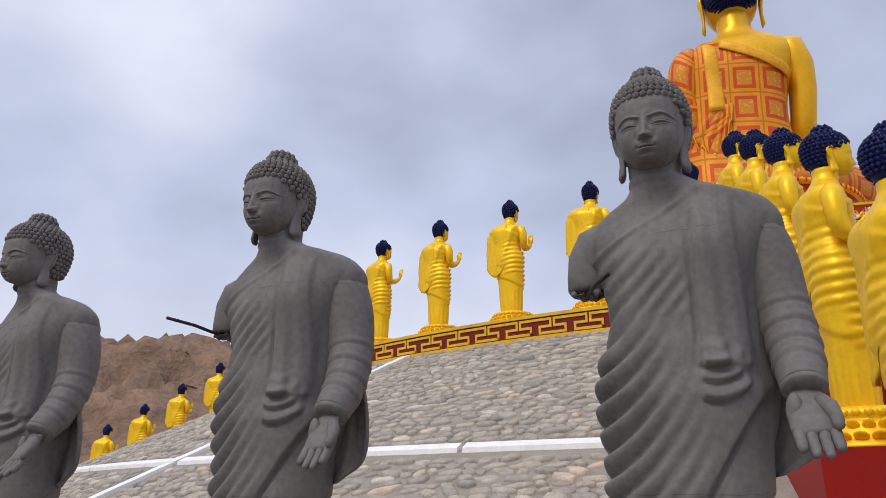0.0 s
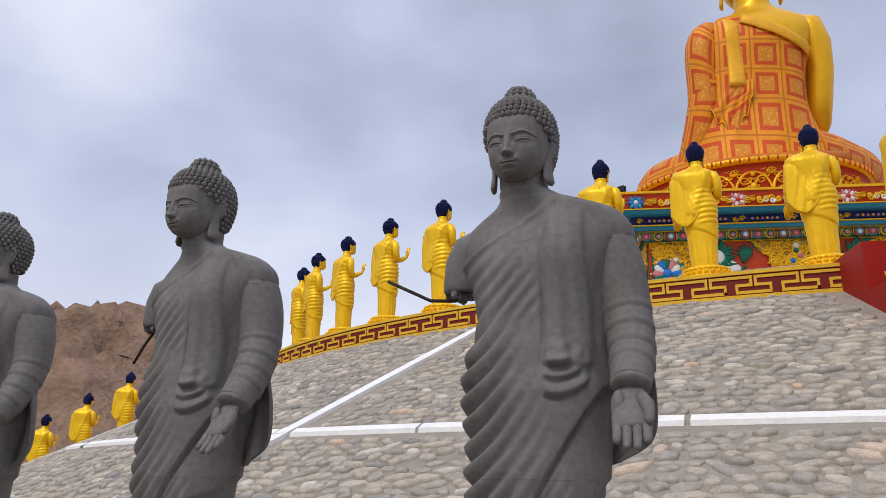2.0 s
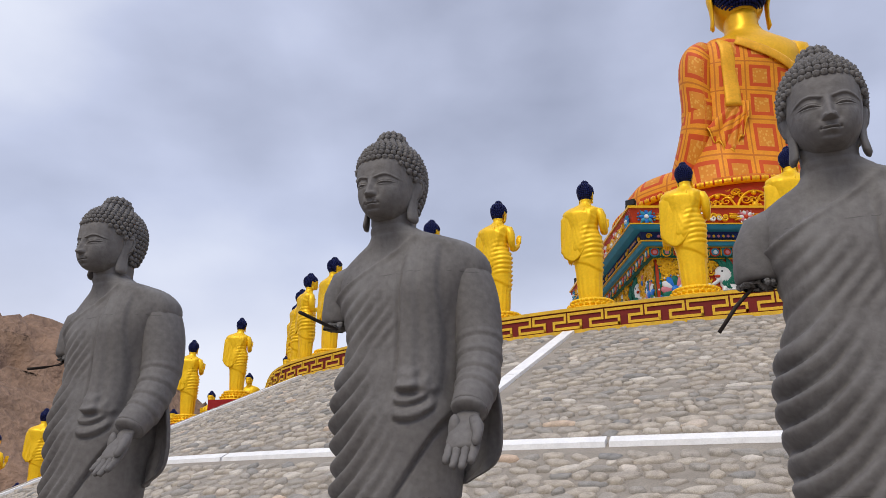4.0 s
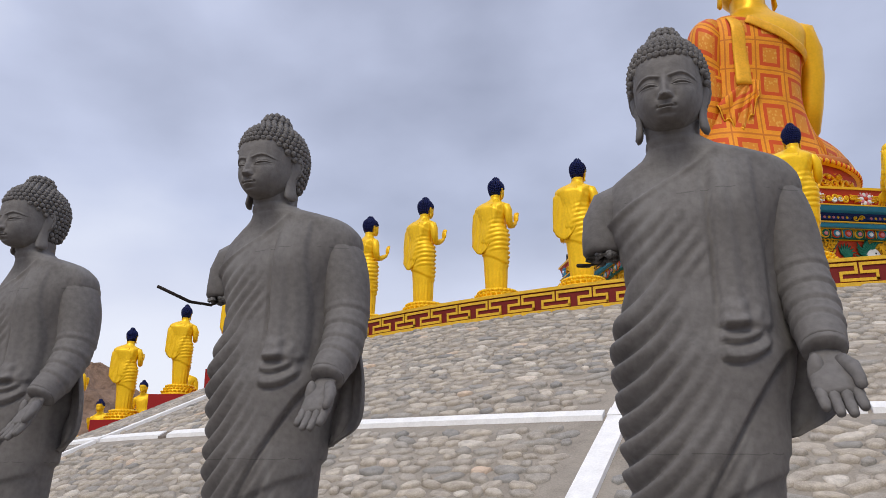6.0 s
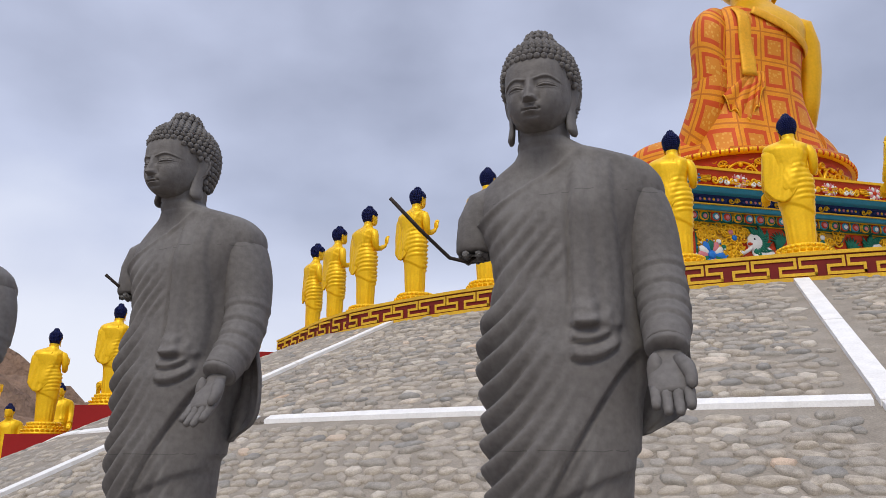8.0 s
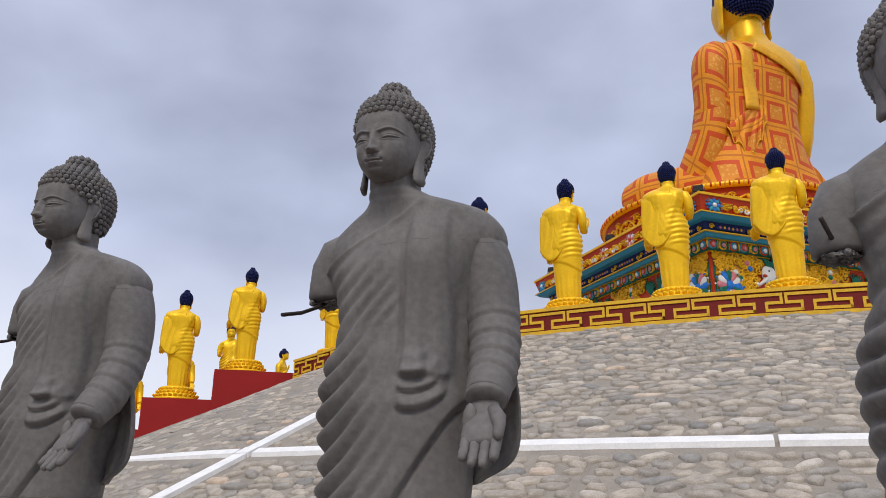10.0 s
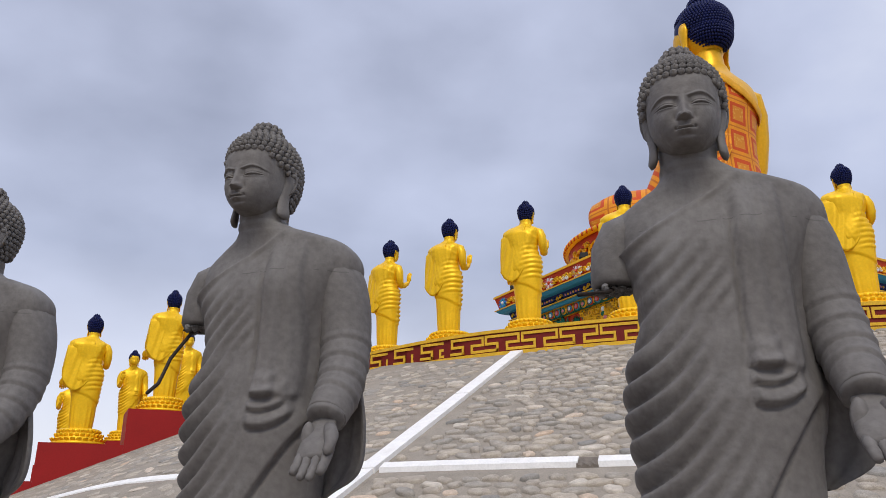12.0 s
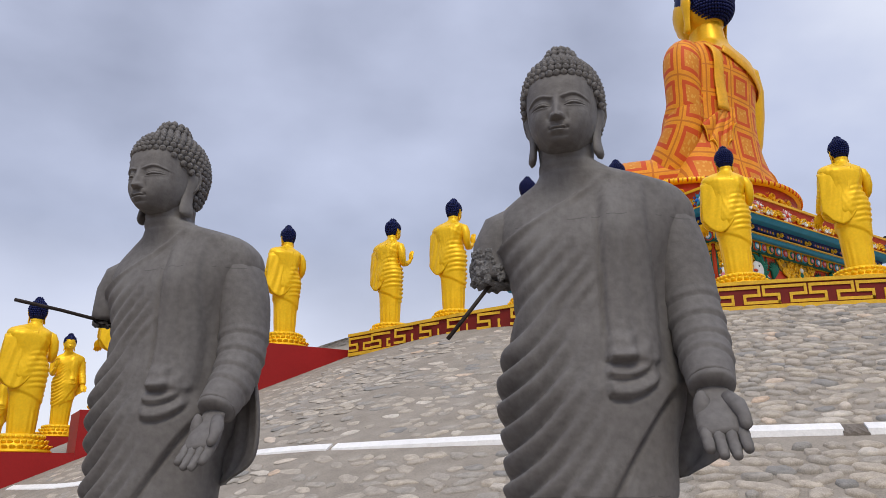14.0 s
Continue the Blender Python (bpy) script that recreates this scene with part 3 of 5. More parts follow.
def palm_and_fingers(s, wrist, down, across, out, slot=0, n=8, scale=1.0):
    """An open hand: down towards the finger tips, across towards the thumb, out of the palm."""
    w, d, a, o = (np.asarray(v, float) for v in (wrist, down, across, out))
    k = scale
    s.tube([w - d * 0.03, w + d * 0.015, w + d * 0.045 * k, w + d * 0.085 * k, w + d * 0.108 * k, w + d * 0.118 * k], [0.030 * k, 0.036 * k, 0.046 * k, 0.050 * k, 0.048 * k, 0.038 * k], slot, n + 6, 0.40, a)
    for off, ln in ((0.0355, 0.072), (0.0120, 0.086), (-0.0120, 0.082), (-0.0350, 0.064)):
        b = w + d * 0.098 * k + a * off * k
        tip = d + a * off * 0.2
        s.tube([b, b + tip * ln * 0.33 * k + o * 0.006, b + tip * ln * 0.40 * k + o * 0.005, b + tip * ln * 0.70 * k + o * 0.012, b + tip * ln * 0.76 * k + o * 0.012, b + tip * ln * 0.95 * k + o * 0.018, b + tip * ln * k + o * 0.019],
               [0.0128 * k, 0.0130 * k, 0.0118 * k, 0.0122 * k, 0.0112 * k, 0.0095 * k, 0.004], slot, n)
    # thumb laid along the palm's edge, heel and ball of the thumb
    b = w + d * 0.022 * k + a * 0.024 * k + o * 0.008
    s.tube([b, b + (d * 0.035 + a * 0.016) * k + o * 0.010, b + (d * 0.062 + a * 0.021) * k + o * 0.014, b + (d * 0.088 + a * 0.020) * k + o * 0.016, b + (d * 0.098 + a * 0.018) * k + o * 0.016], [0.016 * k, 0.0185 * k, 0.0140 * k, 0.0125 * k, 0.005], slot, n)
    s.ball(w + d * 0.050 * k - a * 0.030 * k + o * 0.002, (0.020 * k, 0.018, 0.044 * k), slot, 10, 8)


def left_arm(s, n, slot=0):
    """Covered arm that hangs with an open palm, and the sleeve's fall behind it."""
    k = 84
    t = np.linspace(0, 1, k)
    path = np.stack([spline(t, [0, .2, .5, .75, 1], [.185, .272, .320, .343, .350]), spline(t, [0, .5, .75, 1], [.105, .112, .045, -.050]), spline(t, [0, .2, .5, .75, 1], [1.462, 1.392, 1.16, 1.01, .895])], -1)
    rad = spline(t, [0, .12, .3, .6, .85, 1], [.052, .082, .091, .081, .071, .062])
    for at, deep in ((.545, .009), (.655, .012), (.765, .011), (.875, .012)):
        rad = rad - deep * 0.42 * bell(t - at, 0.010) + deep * 0.30 * bell(t - at + 0.028, 0.018)
    s.tube(path, rad, slot, n, 1.05, (1, 0, 0))
    s.tube([(.350, -.050, .90), (.351, -.057, .889), (.351, -.062, .882)], [.063, .057, .040], slot, n, 1.0, (1, 0, 0))
    # the fall of cloth from the forearm to the knee
    r = 26
    v = np.linspace(0, 1, r)
    outer = np.stack([spline(v, [0, .35, .7, 1], [.385, .400, .375, .270]), spline(v, [0, .4, 1], [.08, .105, .11]), spline(v, [0, .35, .7, 1], [1.05, .88, .735, .670])], -1)
    inner = np.stack([np.full(r, .19), np.full(r, .13), np.linspace(1.05, .655, r)], -1)
    cols = []
    for w in np.linspace(0, 1, 12):
        cols.append(inner * (1 - w) + outer * w + np.array([0, .035, 0]) * math.sin(w * math.pi) + np.array([0, .006, 0]) * math.sin(w * 22))
    sheet = np.stack(cols, 1)
    loop = np.concatenate([sheet, (sheet + (0, 0.022, 0))[:, ::-1]], 1)
    s.grid(loop, slot)
    palm_and_fingers(s, (.350, -.062, .876), np.array((.10, -.56, -.82)), np.array((.99, .06, .08)), np.array((-.02, -.82, .57)), slot, max(6, n // 2), 1.22)


def cape(s, n, slot=0):
    """The robe's end over the covered shoulder: a broad fall of cloth down the back with a rounded hem."""
    u, v = np.meshgrid(np.linspace(0, 1, n), np.linspace(0, 1, n))
    x = -0.04 + 0.425 * u
    top = 1.515 - 0.115 * u**1.6
    hem = 0.83 - 0.20 * np.sin(np.pi * np.clip(u * 1.05, 0, 1)) ** 0.8 - 0.02 * u
    y = 0.100 + 0.155 * np.sqrt(np.clip(1 - (np.maximum(u - 0.15, 0) / 0.95) ** 2.4, 0, 1)) * smoothstep(-0.08, 0.10, v) + 0.012 * v
    fold = np.sin(2 * np.pi * (u * 3.6 - 0.9 * v + 0.12 * np.sin(4 * v)))
    y = y + 0.008 * fold * smoothstep(0.05, 0.4, v) * smoothstep(0.0, 0.15, u)
    outer = np.stack([x + 0.02 * v, y, top + (hem - top) * v], -1)
    s.grid(np.concatenate([outer, (outer - (0, 0.022, 0))[:, ::-1]], 1), slot)


def grey_statue(nth, rod):
    s = Shape()
    statue_body(s, 132, 200)
    statue_head(s, 136, 160, 200)
    left_arm(s, 18)
    # broken-off upper arm and the iron that sticks out of it
    s.tube([(-.165, .085, 1.452), (-.215, .085, 1.415), (-.242, .083, 1.36), (-.250, .08, 1.30), (-.252, .076, 1.262), (-.252, .075, 1.252)], [.055, .078, .077, .073, .070, .062], 0, 20)
    s.grid(np.array([[(-.252 + r * math.cos(a) * random.uniform(.9, 1.05), .075 + r * math.sin(a), 1.2525 - random.uniform(0, .014)) for a in np.linspace(0, 2 * np.pi, 16, endpoint=False)] for r in (.063, .045, .03, .012)]), 1)
    for _ in range(12):
        a, r = random.uniform(0, 6.28), random.uniform(.02, .06)
        s.ball((-.252 + r * math.cos(a), .075 + r * math.sin(a), 1.247), (random.uniform(.008, .018),) * 3, 1, 6, 4)
    if nth == 13:
        for _ in range(120):
            a, z = random.uniform(2.6, 5.3), random.uniform(1.252, 1.345)
            s.ball((-.250 + .066 * math.cos(a), .078 + .066 * math.sin(a), z), (random.uniform(.006, .020), random.uniform(.006, .012), random.uniform(.006, .020)), 1, 5, 4)
    s.tube([np.array((-.245, .07, 1.258)) + np.array(p) for p in rod], [0.0065] * len(rod), 2, 7, 1, (0.3, 0.9, 0.3))
    return s.mesh("grey_statue", [M_GREY, M_BREAK, M_RUST])


def gold_statue_mesh():
    s = Shape()
    statue_body(s, 72, 104)
    statue_head(s, 36, 34, 100, 0, 1)
    left_arm(s, 12)
    cape(s, 26)
    # raised right arm
    s.tube([(-.17, .085, 1.452), (-.225, .09, 1.41), (-.262, .095, 1.33), (-.275, .095, 1.22), (-.270, .07, 1.13), (-.262, .03, 1.095), (-.250, -.06, 1.12), (-.232, -.17, 1.185), (-.225, -.20, 1.215)],
           [.055, .076, .072, .064, .058, .054, .048, .036, .030], 0, 12, 1.0, (1, 0.2, 0))
    palm_and_fingers(s, (-.225, -.21, 1.235), np.array((.0, -.15, .98)), np.array((.97, .1, .0)), np.array((0, -.98, -.15)), 0, 6)
    v = s.v
    s.v = [p * 1.062 + np.array((0, -0.05, 0.265)) for p in v]
    # lotus base: stepped drum with two rows of petals
    prof = [(0.30, 0.275), (0.325, 0.268), (0.345, 0.245), (0.352, 0.215), (0.335, 0.195), (0.345, 0.185), (0.36, 0.17), (0.385, 0.12), (0.42, 0.06), (0.455, 0.035), (0.465, 0.012), (0.455, 0.0)]
    th = np.linspace(0, 2 * np.pi, 48, endpoint=False)
    s.grid(np.array([[(r * math.cos(a), r * math.sin(a), z) for a in th] for r, z in prof[::-1]]), 0)
    for r, z, k, w, tilt in ((0.378, 0.150, 26, 0.042, 0.7), (0.430, 0.078, 26, 0.049, 0.9)):
        for j in range(k):
            a = 2 * math.pi * (j + 0.5 * (r > 0.4)) / k
            turn = np.array(Euler((0, tilt, a)).to_matrix())
            s.ball((r * math.cos(a), r * math.sin(a), z), (0.020, w, 0.050), 0, 7, 5, turn)
    for j in range(30):
        a = 2 * math.pi * j / 30
        s.ball((0.35 * math.cos(a), 0.35 * math.sin(a), 0.232), (0.014, 0.034, 0.026), 0, 6, 4, np.array(Euler((0, 0, a)).to_matrix()))
    return s.mesh("gold_statue", [M_GOLD, M_HAIR])


# ---- ground, hill and platform ----
SLOPE_TOP_R, SLOPE_TOP_Z = 16.93, 3.965
SLOPE_FALL = 0.452
LINE_R, LINE_Z = 21.2, 2.055
FOOT_R = 25.30


def slope_z(r, a=-120.0):
    """Height of the cobbled face; it sinks a little beside the wide stair."""
    return SLOPE_TOP_Z - SLOPE_FALL * (r - SLOPE_TOP_R) - 0.32 * float(smoothstep(-140.0, -152.5, a))


def rim_shift(a):
    return -0.60 * float(smoothstep(-134.0, -151.0, a)) - 2.6 * float(smoothstep(-151.5, -153.0, a)) * float(smoothstep(-200.0, -190.0, a))


def ring(name, profile, a0, a1, mats, step=0.5, drawn=False, smooth=False):
    """A band swept about the hill's axis from a0 to a1 degrees; profile: closed loop of (radius, height)."""
    n = max(2, int(abs(a1 - a0) / step) + 1)
    full = abs(a1 - a0) >= 359.9
    ang = np.linspace(radians(a0), radians(a1), n, endpoint=not full)
    p = np.array([[polar(r + (rim_shift(math.degrees(a)) if drawn else 0), math.degrees(a), z) for r, z in profile] for a in ang])
    s = Shape()
    k = len(profile)
    faces = [(i * k + j, i * k + (j + 1) % k, ((i + 1) % n) * k + (j + 1) % k, ((i + 1) % n) * k + j) for i in range(n if full else n - 1) for j in range(k)]
    if not full:
        faces += [tuple(range(k - 1, -1, -1)), tuple((n - 1) * k + j for j in range(k))]
    s.add(p, faces)
    return s.mesh(name, mats, smooth)


g = Shape()
gr = np.array([0.5, 20, 30, 60, 120, 300, 900, 4000.0])
ga = np.linspace(0, 2 * np.pi, 96, endpoint=False)
g.grid(np.array([[(r * math.cos(a), r * math.sin(a), 0.0 if r < 100 else -0.02 * (r - 100) ** 0.5) for a in ga] for r in gr]))
ground = tagged(new("ground", g.mesh("ground", [M_EARTH])), "dry brown earth round the terraced hill", "ground", kind="structure")
hs = Shape()
hs.grid(np.array([[polar(r, a, slope_z(r, a) if inner else -0.1) for r, inner in ((FOOT_R, False), (FOOT_R, True), (23.2, True), (21.2, True), (19.0, True), (SLOPE_TOP_R + rim_shift(a), True), (15.0, True), (14.0, False))] for a in np.linspace(-20, -380, 181)]), 0, True)
hill = tagged(new("hill_slope", hs.mesh("hill_slope", [M_MORTAR], False)), "conical hill faced with river cobbles set in mortar", "slope", kind="structure")
platform = tagged(new("platform", ring("platform", [(1.4, 3.6), (16.86, 3.6), (16.86, 4.318), (1.4, 4.318)], -20, -380, [M_FLOOR], 2.0, True)), "round concrete platform on top of the hill", "floor", kind="structure")
plinth = tagged(new("statue_plinth", ring("statue_plinth", [(25.32, -0.05), (26.35, -0.05), (26.35, 0.93), (26.30, 0.985), (25.37, 0.985), (25.32, 0.93)], 0, 360, [M_FLOOR], 1.0)), "low concrete plinth under the grey statues", "plinth", kind="structure")

# white kerbs: one level ring with a broken stretch, two that run up the slope
KERB_GAP = -127.3
kerb = tagged(new("kerb", None), "white-painted kerbs that divide the cobbled slope", "kerb", kind="structure")


def kerb_profile(r, a):
    z = slope_z(r, a)
    h, w = 0.045 - 0.032 * float(smoothstep(-133, -141, a)), 0.058
    return [(r + w, z - w * SLOPE_FALL + h), (r + w + 0.02, z - w * SLOPE_FALL - 0.06), (r - w, z + w * SLOPE_FALL - 0.06), (r - w + 0.02, z + w * SLOPE_FALL + h)]


for a0, a1 in ((-90.9, -97.6), (-97.75, -104.9), (-105.0, -109.85), (-110.65, -118.2), (-118.3, KERB_GAP + 0.42), (KERB_GAP - 0.05, -132.45), (-133.25, -139.5), (-139.65, -146.5), (-146.6, -155.6)):
    ks = Shape()
    ks.grid(np.array([[polar(r, a, z) for r, z in kerb_profile(LINE_R, a)] for a in np.linspace(a0, a1, int(abs(a1 - a0) / 0.4) + 2)]))
    part("kerb_length", ks.mesh("kerb_length", [M_WHITE], False), kerb)
# worn stump of the missing length
ks = Shape()
ks.grid(np.array([[polar(LINE_R + dr_, a, slope_z(LINE_R + dr_, a) + h_) for dr_, h_ in ((0.085, -0.05), (0.078, 0.012 + 0.012 * (i % 3)), (0.03, 0.030 + 0.008 * (i % 2)), (-0.055, 0.036), (-0.07, -0.05))] for i, a in enumerate(np.linspace(KERB_GAP + 0.44, KERB_GAP - 0.07, 9))]))
part("broken_kerb", ks.mesh("broken_kerb", [M_BROKEN_KERB], False), kerb, "worn brown-grey broken kerb")
KERB_UP = (-110.25, -132.85)
for az in KERB_UP:
    for r0, r1 in ((16.97, 19.0), (19.02, 21.11), (21.29, 23.2), (23.22, 25.2)):
        s = Shape()
        rr = np.linspace(r0, r1, 12)
        p = np.array([[polar(r, az + w / r * 57.3, slope_z(r) + h) for w, h in ((-0.102, -0.06), (-0.096, 0.05), (0.096, 0.05), (0.102, -0.06))] for r in rr])
        s.grid(p)
        part("kerb_length", s.mesh("kerb_length", [M_WHITE], False), kerb)
    s = Shape()
    s.grid(np.array([[polar(r, az + w / r * 57.3, slope_z(r) + h) for w, h in ((-0.11, -0.06), (-0.105, 0.056), (0.105, 0.056), (0.11, -0.06))] for r in np.linspace(21.12, 21.28, 4)]))
    part("kerb_crossing", s.mesh("kerb_crossing", [M_WHITE], False), kerb)

# rim wall with a raised fret
RIM_R, RIM_Z0, RIM_Z1 = 16.93, 3.94, 4.33
rim = tagged(new("rim_wall", ring("rim_wall", [(16.70, 3.6), (RIM_R, 3.6), (RIM_R, RIM_Z1), (16.70, RIM_Z1)], -92.0, -151.0, [M_MAROON], 0.5, True)), "maroon rim wall with a yellow key-fret band", "wall", kind="structure")
for z0, z1, rr in ((3.945, 4.005, 0.028), (4.302, 4.352, 0.032)):
    part("rim_moulding", ring("rim_moulding", [(RIM_R, z0), (RIM_R + rr, z0), (RIM_R + rr, z1), (RIM_R - (0.12 if z1 > 4.2 else 0), z1), (RIM_R - (0.12 if z1 > 4.2 else 0), z0)] if z1 < 4.2 else [(RIM_R - 0.2, 4.332), (RIM_R + 0.002, z0), (RIM_R + rr, z0), (RIM_R + rr, z1), (RIM_R - 0.2, z1)], -92.0, -151.0, [M_YELLOW], 0.5, True), rim, "yellow-painted moulding")
FRET = [(0.05, 0.86, 0.95, 0.86), (0.05, 0.86, 0.05, 0.46), (0.05, 0.46, 0.37, 0.46), (0.37, 0.46, 0.37, 0.10), (0.95, 0.86, 0.95, 0.46), (0.95, 0.46, 0.63, 0.46), (0.63, 0.46, 0.63, 0.10), (0.63, 0.10, 1.0, 0.10), (0.0, 0.10, 0.37, 0.10)]


def fret_mesh(width, height):
    s = Shape()
    w = 0.0205
    for u0, v0, u1, v1 in FRET:
        x0, x1, z0, z1 = sorted((u0 * width, u1 * width)) + sorted((v0 * height, v1 * height))
        k = 0.0005 * (len(s.v) % 5)
        s.box((x0 - width / 2 - (w if v0 != v1 or 0 < u0 < 1 else 0) * 0.9, -0.012 - k, z0 - w), (x1 - width / 2 + (w if v0 != v1 or 0 < u1 < 1 else 0) * 0.9, 0.004, z1 + w), 0)
    return s.mesh("key_fret", [M_YELLOW], False)


FRETS = 29
fret_w = radians(58.9) * RIM_R / FRETS
fret = fret_mesh(fret_w, 0.285)
for i in range(FRETS):
    a = -92.05 - 58.9 * (i + 0.5) / FRETS
    ob = part("key_fret", fret, rim)
    ob.matrix_basis = Matrix.Translation(polar(RIM_R + 0.004 + rim_shift(a), a, 4.014)) @ Matrix.Rotation(radians(a + 90), 4, "Z")

# ---- stairs with red stepped parapets ----
STEP_L, STEP_H = 1.345, 0.635


def parapet(name, start, ang, drop_side, count, top_z, thick, label, head=0.0):
    """Red stepped wall that runs downhill from start; drop_side: +1 or -1, the side on which the wall's outer face lies."""
    d, n = Vector((math.cos(radians(ang)), math.sin(radians(ang)), 0)), Vector((-math.sin(radians(ang)), math.cos(radians(ang)), 0))
    s = Shape()
    root = tagged(new(name, None), label, "parapet", kind="structure")
    for i in range(count):
        a, b = Vector(start) + d * STEP_L * i - d * (head if i == 0 else 0), Vector(start) + d * STEP_L * (i + 1)
        z1 = top_z - STEP_H * i
        s = Shape()
        q = [a, b - d * 0.003, b - d * 0.003 + n * thick * drop_side, a + n * thick * drop_side]
        z0 = max(z1 - 2.2, -0.1)
        v = [(p.x, p.y, z0) for p in q] + [(p.x, p.y, z1) for p in q]
        s.add(v, [(3, 2, 1, 0), (4, 5, 6, 7), (0, 1, 5, 4), (1, 2, 6, 5), (2, 3, 7, 6), (3, 0, 4, 7)])
        part("parapet_block", s.mesh("parapet_block", [M_RED], False), root)
    return d, n


GOLD = gold_statue_mesh()


def place_gold(x, y, z, facing, label, group):
    ob = new("gold_statue", GOLD)
    ob.matrix_basis = Matrix.Translation((x, y, z)) @ Matrix.Rotation(radians(facing + 90), 4, "Z")
    return tagged(ob, label, "statue", group)


RIM_LABEL = "gold-painted standing statue with navy hair on a lotus base"
KR, KZ = 16.26, 4.318
for a in (-92.61, -98.44, -103.91, -109.7, -115.67, -121.27, -127.13, -132.92, -138.28, -143.9, -149.6):
    r = KR + 1.1 * rim_shift(a)
    x, y, z = polar(r, a, KZ)
    place_gold(x, y, z, a + 180, RIM_LABEL, "statues round the rim")
for i in range(22):
    a = -172.5 - 8.0 * i - (14 if i > 0 else 0)
    x, y, z = polar(15.7, a, KZ)
    if i > 0 and a > -340:
        place_gold(x, y, z, a + 180, RIM_LABEL, "statues round the rim")

STAIR_LABEL = "gold-painted standing statue on the red stair parapet"
# stair beyond the far end of the rim
LEFT_ANG = -171.5
d = Vector((math.cos(radians(LEFT_ANG)), math.sin(radians(LEFT_ANG)), 0))
n = Vector((-d.y, d.x, 0))
q1 = Vector((-15.37, -7.35, 0))
edge = q1 + n * 0.50 - d * 0.72
parapet("stair_parapet", edge + Vector((0, 0, 0)), LEFT_ANG, -1, 8, 4.11, 1.0, "stepped red parapet of the wide stair", 0.62)
for i in range(8):
    p = q1 + d * STEP_L * i
    place_gold(p.x, p.y, 4.115 - STEP_H * i, math.degrees(math.atan2(-n.y, -n.x)), STAIR_LABEL, "statues along the stair")
far = q1 - n * 6.4 + d * 0.18
parapet("stair_parapet", far - n * 0.5 - d * 0.72, LEFT_ANG, 1, 8, 4.11, 1.0, "stepped red parapet of the wide stair")
for i in range(8):
    p = far + d * STEP_L * i
    place_gold(p.x, p.y, 4.115 - STEP_H * i, math.degrees(math.atan2(n.y, n.x)), STAIR_LABEL, "statues along the stair")


def flight(start, along, across, width, name, top=4.385):
    """Concrete steps between the two parapets."""
    root = tagged(new(name, None), "concrete stair between the red parapets", "stair", kind="structure")
    k = 24
    for i in range(k):
        s = Shape()
        a = start + along * (0.375 * i)
        z = top - 0.1775 * i
        c = [a, a + along * 0.373, a + along * 0.373 + across * width, a + across * width]
        v = [(p.x, p.y, max(z - 0.8, -0.1)) for p in c] + [(p.x, p.y, z) for p in c]
        s.add(v, [(3, 2, 1, 0), (4, 5, 6, 7), (0, 1, 5, 4), (1, 2, 6, 5), (2, 3, 7, 6), (3, 0, 4, 7)])
        part("stair_step", s.mesh("stair_step", [M_FLOOR], False), root)


flight(edge - n * 1.02 - d * 0.6, d, -n, 5.35, "stair_west", 3.9)
# stair at the near end of the rim
RIGHT_ANG = -81.3
d = Vector((math.cos(radians(RIGHT_ANG)), math.sin(radians(RIGHT_ANG)), 0))
n = Vector((-d.y, d.x, 0))
r1 = Vector((-0.02, -18.29, 0))
r0 = r1 - d * STEP_L
edge = r0 - n * 0.47 - d * 0.62
parapet("stair_parapet", edge, RIGHT_ANG, 1, 7, 4.39 + 0.02, 1.0, "stepped red parapet of the stair")
for i in range(7):
    p = r0 + d * STEP_L * i
    if i > 0:
        place_gold(p.x, p.y, 4.412 - STEP_H * i, math.degrees(math.atan2(n.y, n.x)), STAIR_LABEL, "statues along the stair")
flight(edge + n * 1.02 + d * 0.9, d, n, 6.0, "stair_south")
parapet("stair_parapet", edge + n * 8.1, RIGHT_ANG, -1, 7, 4.41, 1.0, "stepped red parapet of the stair")

